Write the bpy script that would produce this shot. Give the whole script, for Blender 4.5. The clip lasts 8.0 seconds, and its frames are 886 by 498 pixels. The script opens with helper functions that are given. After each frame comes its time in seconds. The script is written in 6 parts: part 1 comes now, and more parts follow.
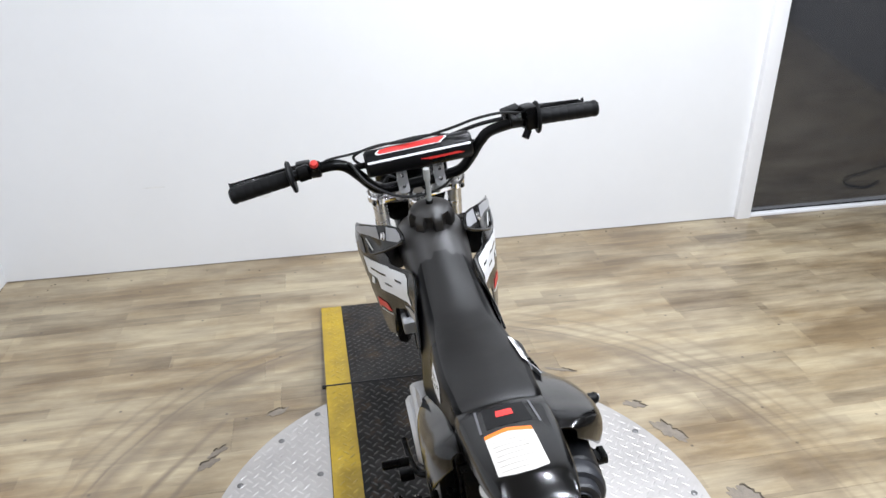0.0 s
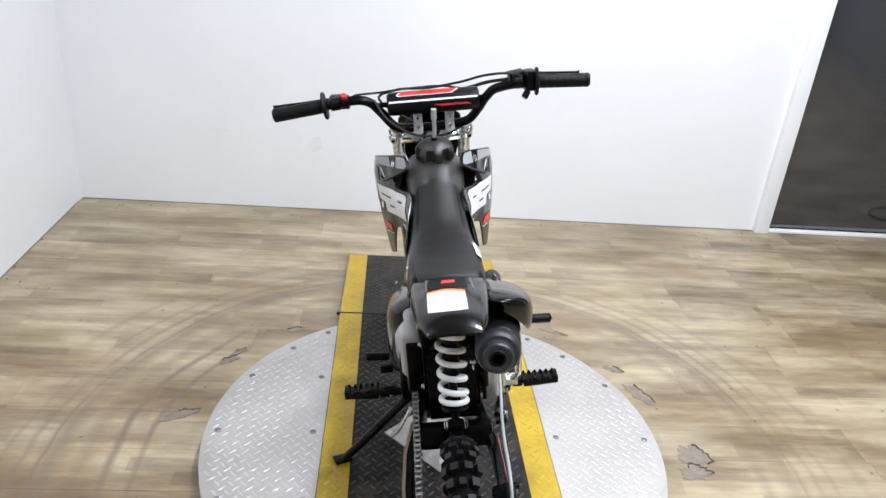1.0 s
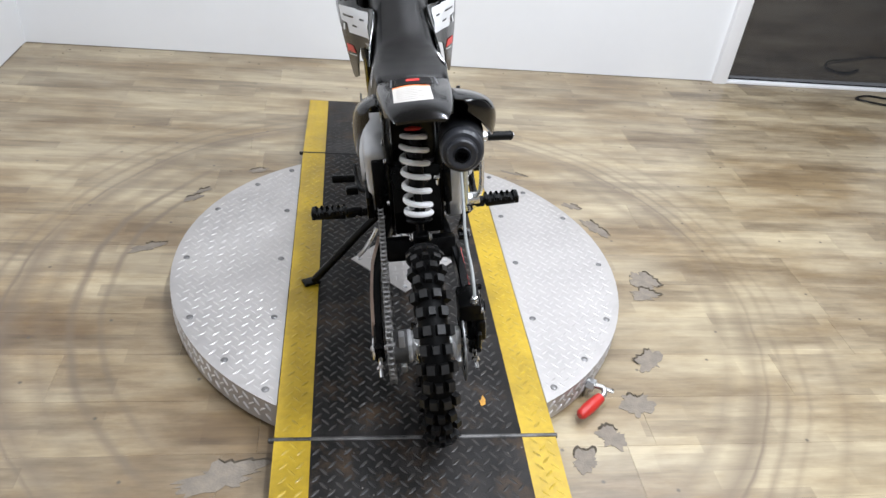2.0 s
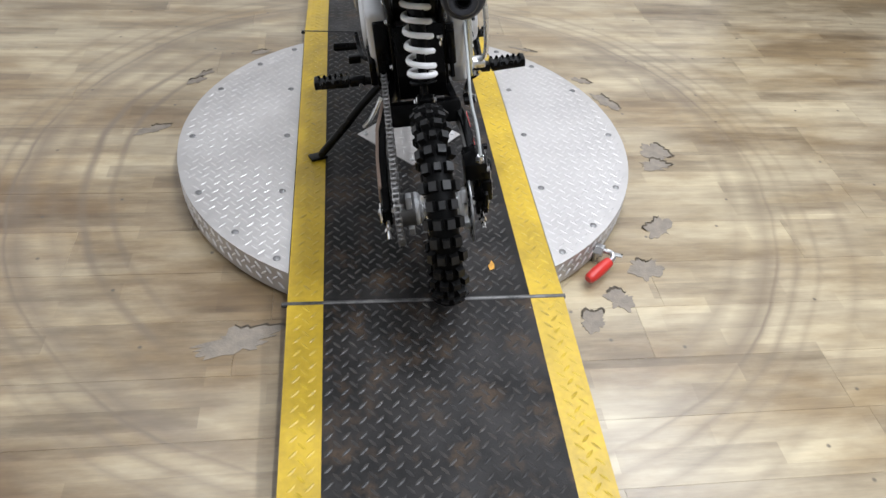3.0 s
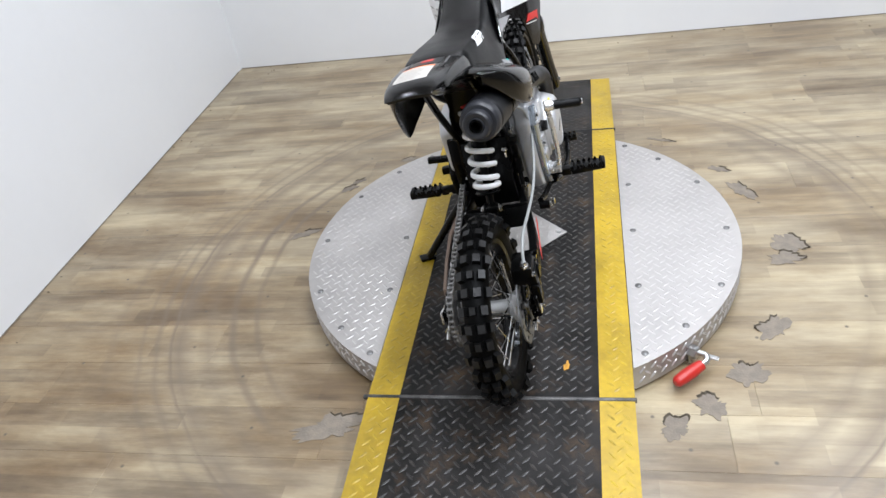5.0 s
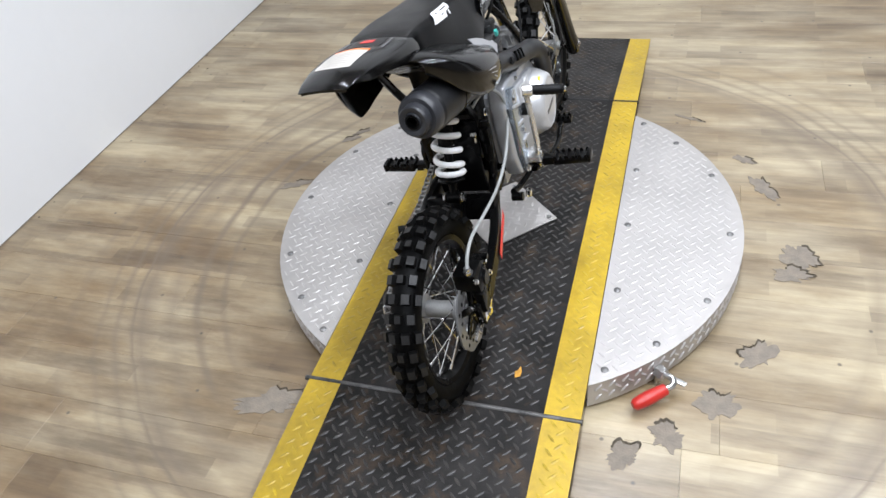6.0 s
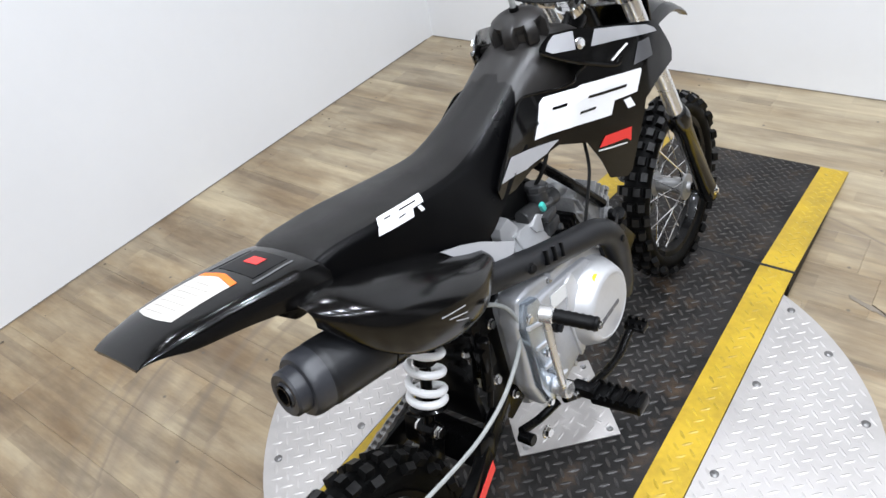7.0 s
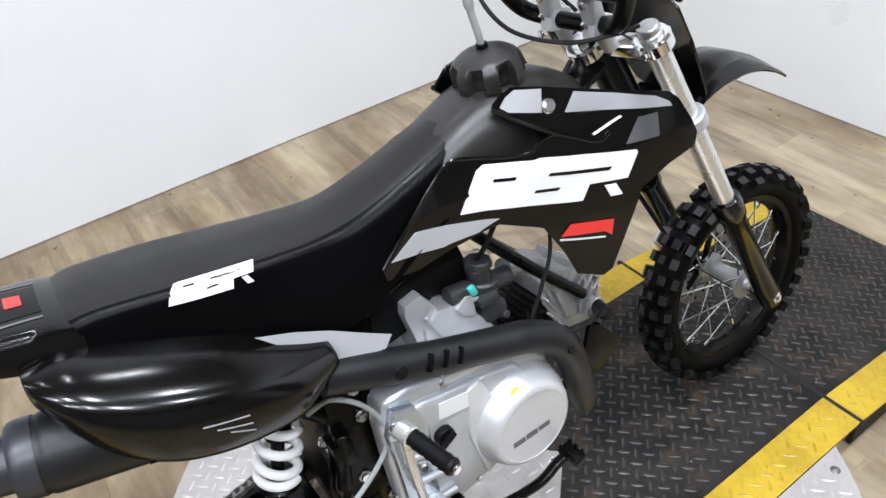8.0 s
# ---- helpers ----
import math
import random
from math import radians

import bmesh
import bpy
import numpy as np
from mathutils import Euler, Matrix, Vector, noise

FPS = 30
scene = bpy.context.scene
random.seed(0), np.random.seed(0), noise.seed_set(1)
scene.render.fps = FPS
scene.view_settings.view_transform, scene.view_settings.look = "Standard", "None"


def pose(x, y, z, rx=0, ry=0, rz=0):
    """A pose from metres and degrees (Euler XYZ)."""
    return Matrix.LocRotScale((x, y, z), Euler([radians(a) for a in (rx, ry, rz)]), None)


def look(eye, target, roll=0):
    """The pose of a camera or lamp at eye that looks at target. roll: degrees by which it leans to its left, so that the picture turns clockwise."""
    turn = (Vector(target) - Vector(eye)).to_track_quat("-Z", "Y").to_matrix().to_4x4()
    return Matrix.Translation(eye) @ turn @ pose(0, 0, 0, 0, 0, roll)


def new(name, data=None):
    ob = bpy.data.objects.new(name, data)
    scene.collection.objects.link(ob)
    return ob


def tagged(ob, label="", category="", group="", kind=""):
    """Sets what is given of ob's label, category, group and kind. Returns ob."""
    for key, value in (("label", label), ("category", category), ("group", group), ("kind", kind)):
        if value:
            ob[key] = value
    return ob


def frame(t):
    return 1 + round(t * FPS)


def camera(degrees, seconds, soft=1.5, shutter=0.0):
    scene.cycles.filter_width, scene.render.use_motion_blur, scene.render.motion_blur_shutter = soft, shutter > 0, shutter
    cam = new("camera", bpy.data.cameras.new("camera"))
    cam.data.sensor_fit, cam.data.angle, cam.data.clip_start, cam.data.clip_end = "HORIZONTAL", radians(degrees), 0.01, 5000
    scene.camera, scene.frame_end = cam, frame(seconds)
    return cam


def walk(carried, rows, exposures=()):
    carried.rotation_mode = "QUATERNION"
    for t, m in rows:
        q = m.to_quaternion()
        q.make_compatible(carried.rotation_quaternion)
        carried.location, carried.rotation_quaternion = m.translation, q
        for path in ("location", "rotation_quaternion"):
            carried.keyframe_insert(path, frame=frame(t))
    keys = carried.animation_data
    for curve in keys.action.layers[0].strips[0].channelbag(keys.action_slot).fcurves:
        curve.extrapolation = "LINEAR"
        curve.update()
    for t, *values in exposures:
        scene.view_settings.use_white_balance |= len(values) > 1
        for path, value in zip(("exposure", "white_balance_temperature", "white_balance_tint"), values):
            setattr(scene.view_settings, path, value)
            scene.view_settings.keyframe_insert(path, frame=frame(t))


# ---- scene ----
cam = camera(62.6, 8.0)
PATH = [
    (0, (-0.269, -1.15, 1.436), (0.052, 0.613, 0.547), -0.6),
    (0.1, (-0.244, -1.187, 1.43), (0.043, 0.591, 0.559), 1.1),
    (0.2, (-0.2, -1.227, 1.431), (0.054, 0.575, 0.602), 2.9),
    (0.3, (-0.167, -1.261, 1.428), (0.058, 0.553, 0.617), 3.8),
    (0.4, (-0.152, -1.298, 1.429), (0.018, 0.514, 0.598), 4.2),
    (0.5, (-0.138, -1.332, 1.427), (-0.018, 0.478, 0.583), 3.9),
    (0.7, (-0.144, -1.391, 1.42), (-0.023, 0.417, 0.574), 3.9),
    (1, (-0.174, -1.478, 1.403), (-0.002, 0.311, 0.526), 5.0),
    (1.2, (-0.186, -1.516, 1.387), (0.014, 0.232, 0.436), 4.6),
    (1.5, (-0.183, -1.546, 1.35), (0.066, 0.162, 0.339), 5.8),
    (1.8, (-0.188, -1.567, 1.337), (0.086, 0.085, 0.245), 6.3),
    (2, (-0.181, -1.575, 1.306), (0.109, 0.033, 0.153), 7.1),
    (2.2, (-0.176, -1.593, 1.276), (0.104, -0.028, 0.064), 7.2),
    (3.3, (-0.163, -1.631, 1.23), (0.087, -0.193, -0.138), 4.7),
    (3.5, (-0.16, -1.632, 1.226), (0.084, -0.187, -0.134), 4.1),
    (3.8, (-0.143, -1.646, 1.227), (0.058, -0.17, -0.108), 2.1),
    (4, (-0.148, -1.662, 1.23), (0.044, -0.202, -0.123), 0.2),
    (4.2, (-0.138, -1.676, 1.245), (-0.089, -0.265, -0.172), -5.0),
    (4.3, (-0.112, -1.678, 1.262), (-0.112, -0.229, -0.116), -7.1),
    (4.4, (-0.078, -1.67, 1.268), (-0.104, -0.179, -0.064), -8.3),
    (4.5, (-0.05, -1.666, 1.276), (-0.137, -0.167, -0.045), -10.9),
    (4.6, (0.002, -1.651, 1.293), (-0.165, -0.143, -0.009), -11.8),
    (4.7, (0.052, -1.651, 1.297), (-0.225, -0.123, 0.038), -12.7),
    (4.8, (0.105, -1.655, 1.3), (-0.249, -0.106, 0.084), -12.8),
    (4.9, (0.173, -1.649, 1.312), (-0.224, -0.085, 0.13), -11.8),
    (5, (0.226, -1.659, 1.321), (-0.184, -0.088, 0.154), -10.3),
    (5.2, (0.306, -1.656, 1.353), (-0.129, -0.071, 0.213), -7.1),
    (6.3, (0.455, -1.254, 1.326), (-0.231, 0.084, 0.007), -13.9),
    (6.5, (0.49, -1.122, 1.337), (-0.273, 0.214, 0.058), -17.9),
    (6.6, (0.496, -1.062, 1.325), (-0.275, 0.254, 0.032), -17.5),
    (6.7, (0.497, -1.0, 1.32), (-0.324, 0.277, 0.019), -16.5),
    (6.8, (0.503, -0.931, 1.31), (-0.374, 0.328, 0.027), -13.0),
    (6.9, (0.512, -0.856, 1.307), (-0.467, 0.352, 0.049), -12.4),
    (7, (0.519, -0.774, 1.299), (-0.531, 0.406, 0.071), -10.2),
    (7.1, (0.533, -0.703, 1.296), (-0.576, 0.39, 0.04), -8.3),
    (7.2, (0.52, -0.62, 1.277), (-0.576, 0.443, -0.015), -4.2),
    (7.3, (0.522, -0.56, 1.266), (-0.606, 0.477, -0.02), -2.8),
    (7.4, (0.521, -0.512, 1.256), (-0.664, 0.418, -0.06), -4.4),
    (7.5, (0.519, -0.468, 1.255), (-0.717, 0.426, -0.038), -6.4),
    (7.7, (0.53, -0.395, 1.247), (-0.746, 0.441, -0.045), -5.9),
    (8, (0.597, -0.353, 1.26), (-0.73, 0.445, -0.006), -6.9),
]
EXPOSURES = [(t, stops, 6330, 13.5) for t, stops in ((0, 0.29), (1.5, 0.29), (2.2, 0.22), (3.5, 0.15), (5, 0.18), (6.5, 0.26), (8, 0.34))]
walk(cam, [(t, look(eye, target, roll)) for t, eye, target, roll in PATH], EXPOSURES)

# ---- world and light ----
world = bpy.data.worlds.new("world")
scene.world = world
world.use_nodes = True
world.node_tree.nodes["Background"].inputs[0].default_value = (0.8, 0.87, 1.0, 1)
world.node_tree.nodes["Background"].inputs[1].default_value = 0.008


def area(name, size_x, size_y, power, at, colour=(0.885, 0.946, 1.0)):
    data = bpy.data.lights.new(name, "AREA")
    data.shape, data.size, data.size_y, data.energy, data.color = "RECTANGLE", size_x, size_y, power, colour
    ob = new(name, data)
    ob.matrix_world = pose(*at)
    return ob


CEIL = 2.75
SPOTS = [(x, -2.6 + 0.85 * i, p) for x, row in ((-1.1, (1.2, 1.6, 2, 3, 4.5)), (0.35, (12, 16, 19, 18.5, 16)), (1.55, (15, 20, 22.5, 20, 18))) for i, p in enumerate(row)]
for px, py, power in SPOTS:
    area("downlight_glow", 0.1, 0.1, power, (px, py, CEIL - 0.03))

# ---- materials ----


def material(name, base, rough=0.5, metal=0.0, vary=0.12, scale=12.0, bump=0.0, bump_scale=200.0, coat=0.0, second=None, spec=0.5, island=0.0, stretch=(1, 1, 1)):
    """A surface with a mottled colour at two sizes, uneven gloss and fine relief."""
    m = bpy.data.materials.new(name)
    m.use_nodes = True
    nt = m.node_tree
    nd, ln = nt.nodes, nt.links
    p = nd["Principled BSDF"]
    geo = nd.new("ShaderNodeTexCoord")
    mp = nd.new("ShaderNodeMapping")
    mp.inputs["Scale"].default_value = stretch
    ln.new(geo.outputs["Object"], mp.inputs["Vector"])
    n1, n2 = nd.new("ShaderNodeTexNoise"), nd.new("ShaderNodeTexNoise")
    for n, s, d in ((n1, scale, 5), (n2, scale * 9, 3)):
        n.inputs["Scale"].default_value, n.inputs["Detail"].default_value = s, d
        ln.new(mp.outputs[0], n.inputs["Vector"])
    add = nd.new("ShaderNodeMath")
    add.operation = "MULTIPLY_ADD"
    add.inputs[1].default_value = 0.4
    ln.new(n2.outputs[0], add.inputs[0])
    ln.new(n1.outputs[0], add.inputs[2])
    rampn = nd.new("ShaderNodeValToRGB")
    lo = second or tuple(c * (1 - 2 * vary) for c in base)
    rampn.color_ramp.elements[0].position, rampn.color_ramp.elements[1].position = 0.45, 0.85
    rampn.color_ramp.elements[0].color = (*lo, 1)
    rampn.color_ramp.elements[1].color = (*base, 1)
    ln.new(add.outputs[0], rampn.inputs[0])
    ln.new(rampn.outputs[0], p.inputs["Base Color"])
    rr = nd.new("ShaderNodeMapRange")
    rr.inputs[1].default_value, rr.inputs[2].default_value = 0.3, 0.7
    rr.inputs[3].default_value, rr.inputs[4].default_value = rough * 0.85, min(1, rough * 1.2)
    ln.new(n1.outputs[0], rr.inputs[0])
    ln.new(rr.outputs[0], p.inputs["Roughness"])
    p.inputs["Metallic"].default_value = metal
    p.inputs["Coat Weight"].default_value = coat
    p.inputs["Coat Roughness"].default_value = 0.06
    p.inputs["Specular IOR Level"].default_value = spec
    if bump:
        n3 = nd.new("ShaderNodeTexNoise")
        n3.inputs["Scale"].default_value, n3.inputs["Detail"].default_value = bump_scale, 3
        ln.new(mp.outputs[0], n3.inputs["Vector"])
        b = nd.new("ShaderNodeBump")
        b.inputs["Strength"].default_value, b.inputs["Distance"].default_value = bump, 0.002
        ln.new(n3.outputs[0], b.inputs["Height"])
        ln.new(b.outputs[0], p.inputs["Normal"])
    return m


M = {
    "wall": material("white_wall_paint", (0.785, 0.79, 0.795), 0.6, vary=0.012, scale=2.5, bump=0.08, bump_scale=350),
    "ceiling": material("grey_ceiling_paint", (0.28, 0.265, 0.25), 0.85, vary=0.05),
    "far_wall": material("grey_far_wall_paint", (0.16, 0.155, 0.15), 0.7, vary=0.03, scale=3),
    "trim": material("white_trim_paint", (0.84, 0.84, 0.85), 0.4, vary=0.015, scale=4),
    "door": material("dark_gloss_door", (0.036, 0.038, 0.043), 0.12, vary=0.05, scale=3, coat=1.0, spec=1.0),
    "disc": material("drilled_disc_steel", (0.30, 0.30, 0.30), 0.36, metal=0.7, vary=0.1, scale=40),
    "sub": material("grey_adhesive", (0.185, 0.157, 0.128), 0.7, vary=0.2, second=(0.24, 0.20, 0.15), scale=38, bump=0.4),
    "dark_cast": material("grey_carburettor_metal", (0.075, 0.075, 0.076), 0.40, metal=0.5, vary=0.25, scale=20, bump=0.1, bump_scale=500),
    "torn": material("torn_vinyl_edge", (0.17, 0.14, 0.105), 0.8, vary=0.1),
    "yellow": material("yellow_floor_paint", (0.50, 0.33, 0.012), 0.42, vary=0.2, scale=9, bump=0.15, bump_scale=300),
    "black_tread": material("worn_black_tread", (0.017, 0.016, 0.0155), 0.36, vary=0.3, scale=14, bump=0.2, bump_scale=260, second=(0.050, 0.043, 0.037), spec=0.38),
    "yellow_tread": material("scuffed_yellow_tread", (0.53, 0.36, 0.02), 0.34, vary=0.25, scale=22, bump=0.15, bump_scale=300),
    "alu_plate": material("brushed_tread_plate", (0.50, 0.475, 0.455), 0.42, metal=0.6, vary=0.09, scale=5, bump=0.08, bump_scale=300),
    "alu_tread": material("worn_tread_tops", (0.54, 0.515, 0.495), 0.48, metal=0.52, vary=0.07, scale=8),
    "skirt_tread": material("rubbed_skirt_tread", (0.66, 0.64, 0.625), 0.40, metal=0.5, vary=0.1, scale=12),
    "dark_bolt": material("dull_bolt_steel", (0.22, 0.215, 0.21), 0.45, metal=0.8, vary=0.2, scale=60),
    "blue_film": material("polished_case_metal", (0.55, 0.62, 0.70), 0.22, metal=0.85, vary=0.08, scale=20),
    "smudge": material("faint_wall_smudge", (0.765, 0.765, 0.75), 0.7, vary=0.05, scale=30),
    "steel": material("zinc_steel", (0.62, 0.62, 0.62), 0.28, metal=1.0, vary=0.1, scale=30),
    "chrome": material("polished_chrome", (0.8, 0.8, 0.8), 0.1, metal=1.0, vary=0.03, scale=30),
    "cast": material("cast_aluminium", (0.50, 0.51, 0.53), 0.36, metal=0.5, vary=0.08, scale=16, bump=0.1, bump_scale=500),
    "cover": material("satin_silver_cover", (0.58, 0.58, 0.585), 0.40, metal=0.45, vary=0.05, scale=14, bump=0.08, bump_scale=600),
    "knobtop": material("tread_block_top", (0.0125, 0.012, 0.0118), 0.46, vary=0.35, scale=60, bump=0.3, spec=0.35),
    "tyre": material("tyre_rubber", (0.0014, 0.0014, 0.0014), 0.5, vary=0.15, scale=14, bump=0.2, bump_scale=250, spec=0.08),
    "knob": material("tread_block_side", (0.0030, 0.0029, 0.0028), 0.5, vary=0.25, scale=40, bump=0.2, spec=0.14),
    "rubber": material("black_rubber", (0.0035, 0.0035, 0.0037), 0.48, vary=0.1, bump=0.15, bump_scale=400, spec=0.15),
    "frame": material("black_frame_paint", (0.0018, 0.0018, 0.0019), 0.28, vary=0.1, coat=0.10, spec=0.10),
    "gloss": material("gloss_black_plastic", (0.0014, 0.0013, 0.0013), 0.16, vary=0.1, scale=6, coat=0.0, spec=0.45),
    "satin": material("satin_black_plastic", (0.005, 0.005, 0.0055), 0.3, vary=0.08, scale=8, spec=0.15),
    "seat": material("black_seat_vinyl", (0.0036, 0.0030, 0.0027), 0.40, vary=0.08, scale=10, bump=0.2, bump_scale=900, spec=0.38),
    # seat flanks: same black vinyl, colour and gloss lowered to stand for shade
    "seatside": material("smooth_seat_vinyl_shaded", (0.0009, 0.0009, 0.0011), 0.30, vary=0.06, scale=10, bump=0.06, bump_scale=900, spec=0.10),
    "pipe": material("matt_black_exhaust", (0.0075, 0.0078, 0.009), 0.42, vary=0.15, scale=18, bump=0.08, spec=0.35),
    "spring": material("white_spring_enamel", (0.90, 0.90, 0.90), 0.3, vary=0.02),
    "hose": material("grey_hose", (0.30, 0.31, 0.30), 0.45, vary=0.12, scale=90),
    "white": material("white_sticker", (0.74, 0.74, 0.74), 0.4, vary=0.02),
    "silver": material("silver_grey_sticker", (0.34, 0.34, 0.35), 0.35, vary=0.03),
    "grey": material("charcoal_sticker", (0.09, 0.09, 0.095), 0.35, vary=0.05),
    "red": material("red_plastic", (0.50, 0.025, 0.018), 0.35, vary=0.05),
    "redsticker": material("red_sticker", (0.66, 0.035, 0.03), 0.35, vary=0.04),
    "label": material("faded_label", (0.51, 0.48, 0.44), 0.4, vary=0.08, scale=30),
    "chip": material("orange_paint_flake", (0.62, 0.30, 0.03), 0.5, vary=0.2, scale=60),
    "orange": material("orange_band", (0.75, 0.16, 0.01), 0.4, vary=0.03),
    "print": material("pale_grey_print", (0.6, 0.6, 0.58), 0.5, vary=0.03),
    "label_print": material("faded_label_print", (0.48, 0.45, 0.415), 0.5, vary=0.04),
    "hub": material("dull_cast_hub", (0.36, 0.36, 0.355), 0.42, metal=0.6, vary=0.12, scale=20, bump=0.1, bump_scale=500),
    "rod": material("scratched_black_rod", (0.13, 0.125, 0.12), 0.42, metal=0.3, vary=0.2, scale=26, second=(0.010, 0.010, 0.010)),
    "satin_tube": material("satin_silver_tube", (0.72, 0.71, 0.69), 0.27, metal=0.75, vary=0.03, scale=12),
    "cap_ring": material("greyish_exhaust_end", (0.022, 0.023, 0.027), 0.40, vary=0.12, scale=24, bump=0.06, spec=0.5),
    "head_cast": material("sooty_cast_aluminium", (0.42, 0.42, 0.42), 0.42, metal=0.5, vary=0.22, scale=22, bump=0.15, bump_scale=400),
    "yellow_dot": material("yellow_sticker", (0.8, 0.68, 0.02), 0.4, vary=0.03),
    "teal": material("teal_plastic", (0.05, 0.42, 0.36), 0.4, vary=0.05),
    "cable": material("black_cable", (0.012, 0.012, 0.012), 0.4, vary=0.05, spec=0.2),
    "chain": material("oiled_chain_steel", (0.30, 0.29, 0.28), 0.40, metal=0.7, vary=0.25, scale=60, spec=0.4),
    "rust": material("brown_guard_plastic", (0.30, 0.215, 0.17), 0.4, vary=0.1),
    "tank": material("moulded_black_tank", (0.016, 0.0145, 0.0135), 0.34, vary=0.1, bump=0.08, bump_scale=700, spec=0.5),
    "lamp": material("lamp_body", (0.8, 0.8, 0.8), 0.5, vary=0.02),
}


def glow(name, colour, strength):
    m = bpy.data.materials.new(name)
    m.use_nodes = True
    p = m.node_tree.nodes["Principled BSDF"]
    p.inputs["Emission Color"].default_value = (*colour, 1)
    p.inputs["Emission Strength"].default_value = strength
    return m


M["glow"] = glow("lit_diffuser", (1, 0.97, 0.93), 6.0)


def floor_vinyl():
    """Oak-print vinyl: narrow staves along x, grain, plank to plank tone, and round scuffs about the turntable."""
    m = bpy.data.materials.new("oak_vinyl_plank")
    m.use_nodes = True
    nt = m.node_tree
    nd, ln = nt.nodes, nt.links
    p = nd["Principled BSDF"]
    geo, info = nd.new("ShaderNodeNewGeometry"), nd.new("ShaderNodeObjectInfo")

    def math_node(op, a, b=None, c=None):
        n = nd.new("ShaderNodeMath")
        n.operation = op
        for i, v in enumerate((a, b, c)):
            if v is None:
                continue
            if isinstance(v, (int, float)):
                n.inputs[i].default_value = v
            else:
                ln.new(v, n.inputs[i])
        return n.outputs[0]

    sep = nd.new("ShaderNodeSeparateXYZ")
    ln.new(geo.outputs["Position"], sep.inputs[0])
    x, y = sep.outputs[0], sep.outputs[1]
    shift = math_node("MULTIPLY", info.outputs["Random"], 37.0)

    def streak(sx, sy, detail, off):
        comb = nd.new("ShaderNodeCombineXYZ")
        ln.new(math_node("MULTIPLY_ADD", x, sx, shift), comb.inputs[0])
        ln.new(math_node("MULTIPLY", y, sy), comb.inputs[1])
        ln.new(math_node("ADD", shift, off), comb.inputs[2])
        n = nd.new("ShaderNodeTexNoise")
        n.inputs["Scale"].default_value, n.inputs["Detail"].default_value, n.inputs["Roughness"].default_value = 1.0, detail, 0.6
        ln.new(comb.outputs[0], n.inputs["Vector"])
        return n.outputs[0]

    broad, grain, fine = streak(3.4, 10.0, 6, 0.0), streak(5.0, 44.0, 4, 9.0), streak(12.0, 220.0, 2, 21.0)
    # staves: a board of short strips
    bk = nd.new("ShaderNodeTexBrick")
    bk.inputs["Scale"].default_value = 1.0
    bk.inputs["Brick Width"].default_value, bk.inputs["Row Height"].default_value = 0.34, 0.05
    bk.inputs["Mortar Size"].default_value = 0.0
    bk.inputs["Color1"].default_value, bk.inputs["Color2"].default_value = (0, 0, 0, 1), (1, 1, 1, 1)
    bk.offset = 0.37
    ln.new(geo.outputs["Position"], bk.inputs["Vector"])
    stave = nd.new("ShaderNodeRGBToBW")
    ln.new(bk.outputs["Color"], stave.inputs[0])
    v = math_node("MULTIPLY_ADD", broad, 0.62, math_node("MULTIPLY", grain, 0.58))
    v = math_node("MULTIPLY_ADD", fine, 0.10, v)
    v = math_node("MULTIPLY_ADD", stave.outputs[0], 0.22, v)
    v = math_node("MULTIPLY_ADD", info.outputs["Random"], 0.15, v)
    v = math_node("SUBTRACT", v, 0.29)
    cr = nd.new("ShaderNodeValToRGB")
    e = cr.color_ramp.elements
    e[0].position, e[0].color = 0.20, (0.147, 0.115, 0.075, 1)
    e[1].position, e[1].color = 0.85, (0.458, 0.386, 0.256, 1)
    mid = e.new(0.48)
    mid.color = (0.285, 0.234, 0.158, 1)
    ln.new(v, cr.inputs[0])
    # wide stains, warm and grey
    stain = nd.new("ShaderNodeTexNoise")
    stain.inputs["Scale"].default_value, stain.inputs["Detail"].default_value, stain.inputs["Roughness"].default_value = 2.1, 7, 0.62
    along = nd.new("ShaderNodeMapping")
    along.inputs["Scale"].default_value = (0.7, 2.2, 1.0)
    ln.new(geo.outputs["Position"], along.inputs["Vector"])
    ln.new(along.outputs[0], stain.inputs["Vector"])
    st = nd.new("ShaderNodeValToRGB")
    st.color_ramp.elements[0].position, st.color_ramp.elements[0].color = 0.38, (0.60, 0.49, 0.36, 1)
    st.color_ramp.elements[1].position, st.color_ramp.elements[1].color = 0.59, (1.16, 1.15, 1.12, 1)
    ln.new(stain.outputs[0], st.inputs[0])
    dirt = nd.new("ShaderNodeMix")
    dirt.data_type, dirt.blend_type = "RGBA", "MULTIPLY"
    dirt.inputs["Factor"].default_value = 0.85
    ln.new(cr.outputs[0], dirt.inputs["A"])
    ln.new(st.outputs[0], dirt.inputs["B"])
    # brown darkening on one side of the turntable, fading outward and broken by stains
    here = nd.new("ShaderNodeVectorMath")
    here.operation = "DISTANCE"
    ln.new(geo.outputs["Position"], here.inputs[0])
    here.inputs[1].default_value = (-1.45, -0.40, 0.0)
    reach = nd.new("ShaderNodeMapRange")
    reach.inputs[1].default_value, reach.inputs[2].default_value, reach.inputs[3].default_value, reach.inputs[4].default_value = 1.60, 0.50, 0.0, 1.0
    ln.new(math_node("MULTIPLY_ADD", broad, 0.9, math_node("SUBTRACT", here.outputs["Value"], 0.45)), reach.inputs[0])
    patchy = nd.new("ShaderNodeMapRange")
    patchy.inputs[1].default_value, patchy.inputs[2].default_value, patchy.inputs[3].default_value, patchy.inputs[4].default_value = 0.36, 0.62, 0.95, 0.25
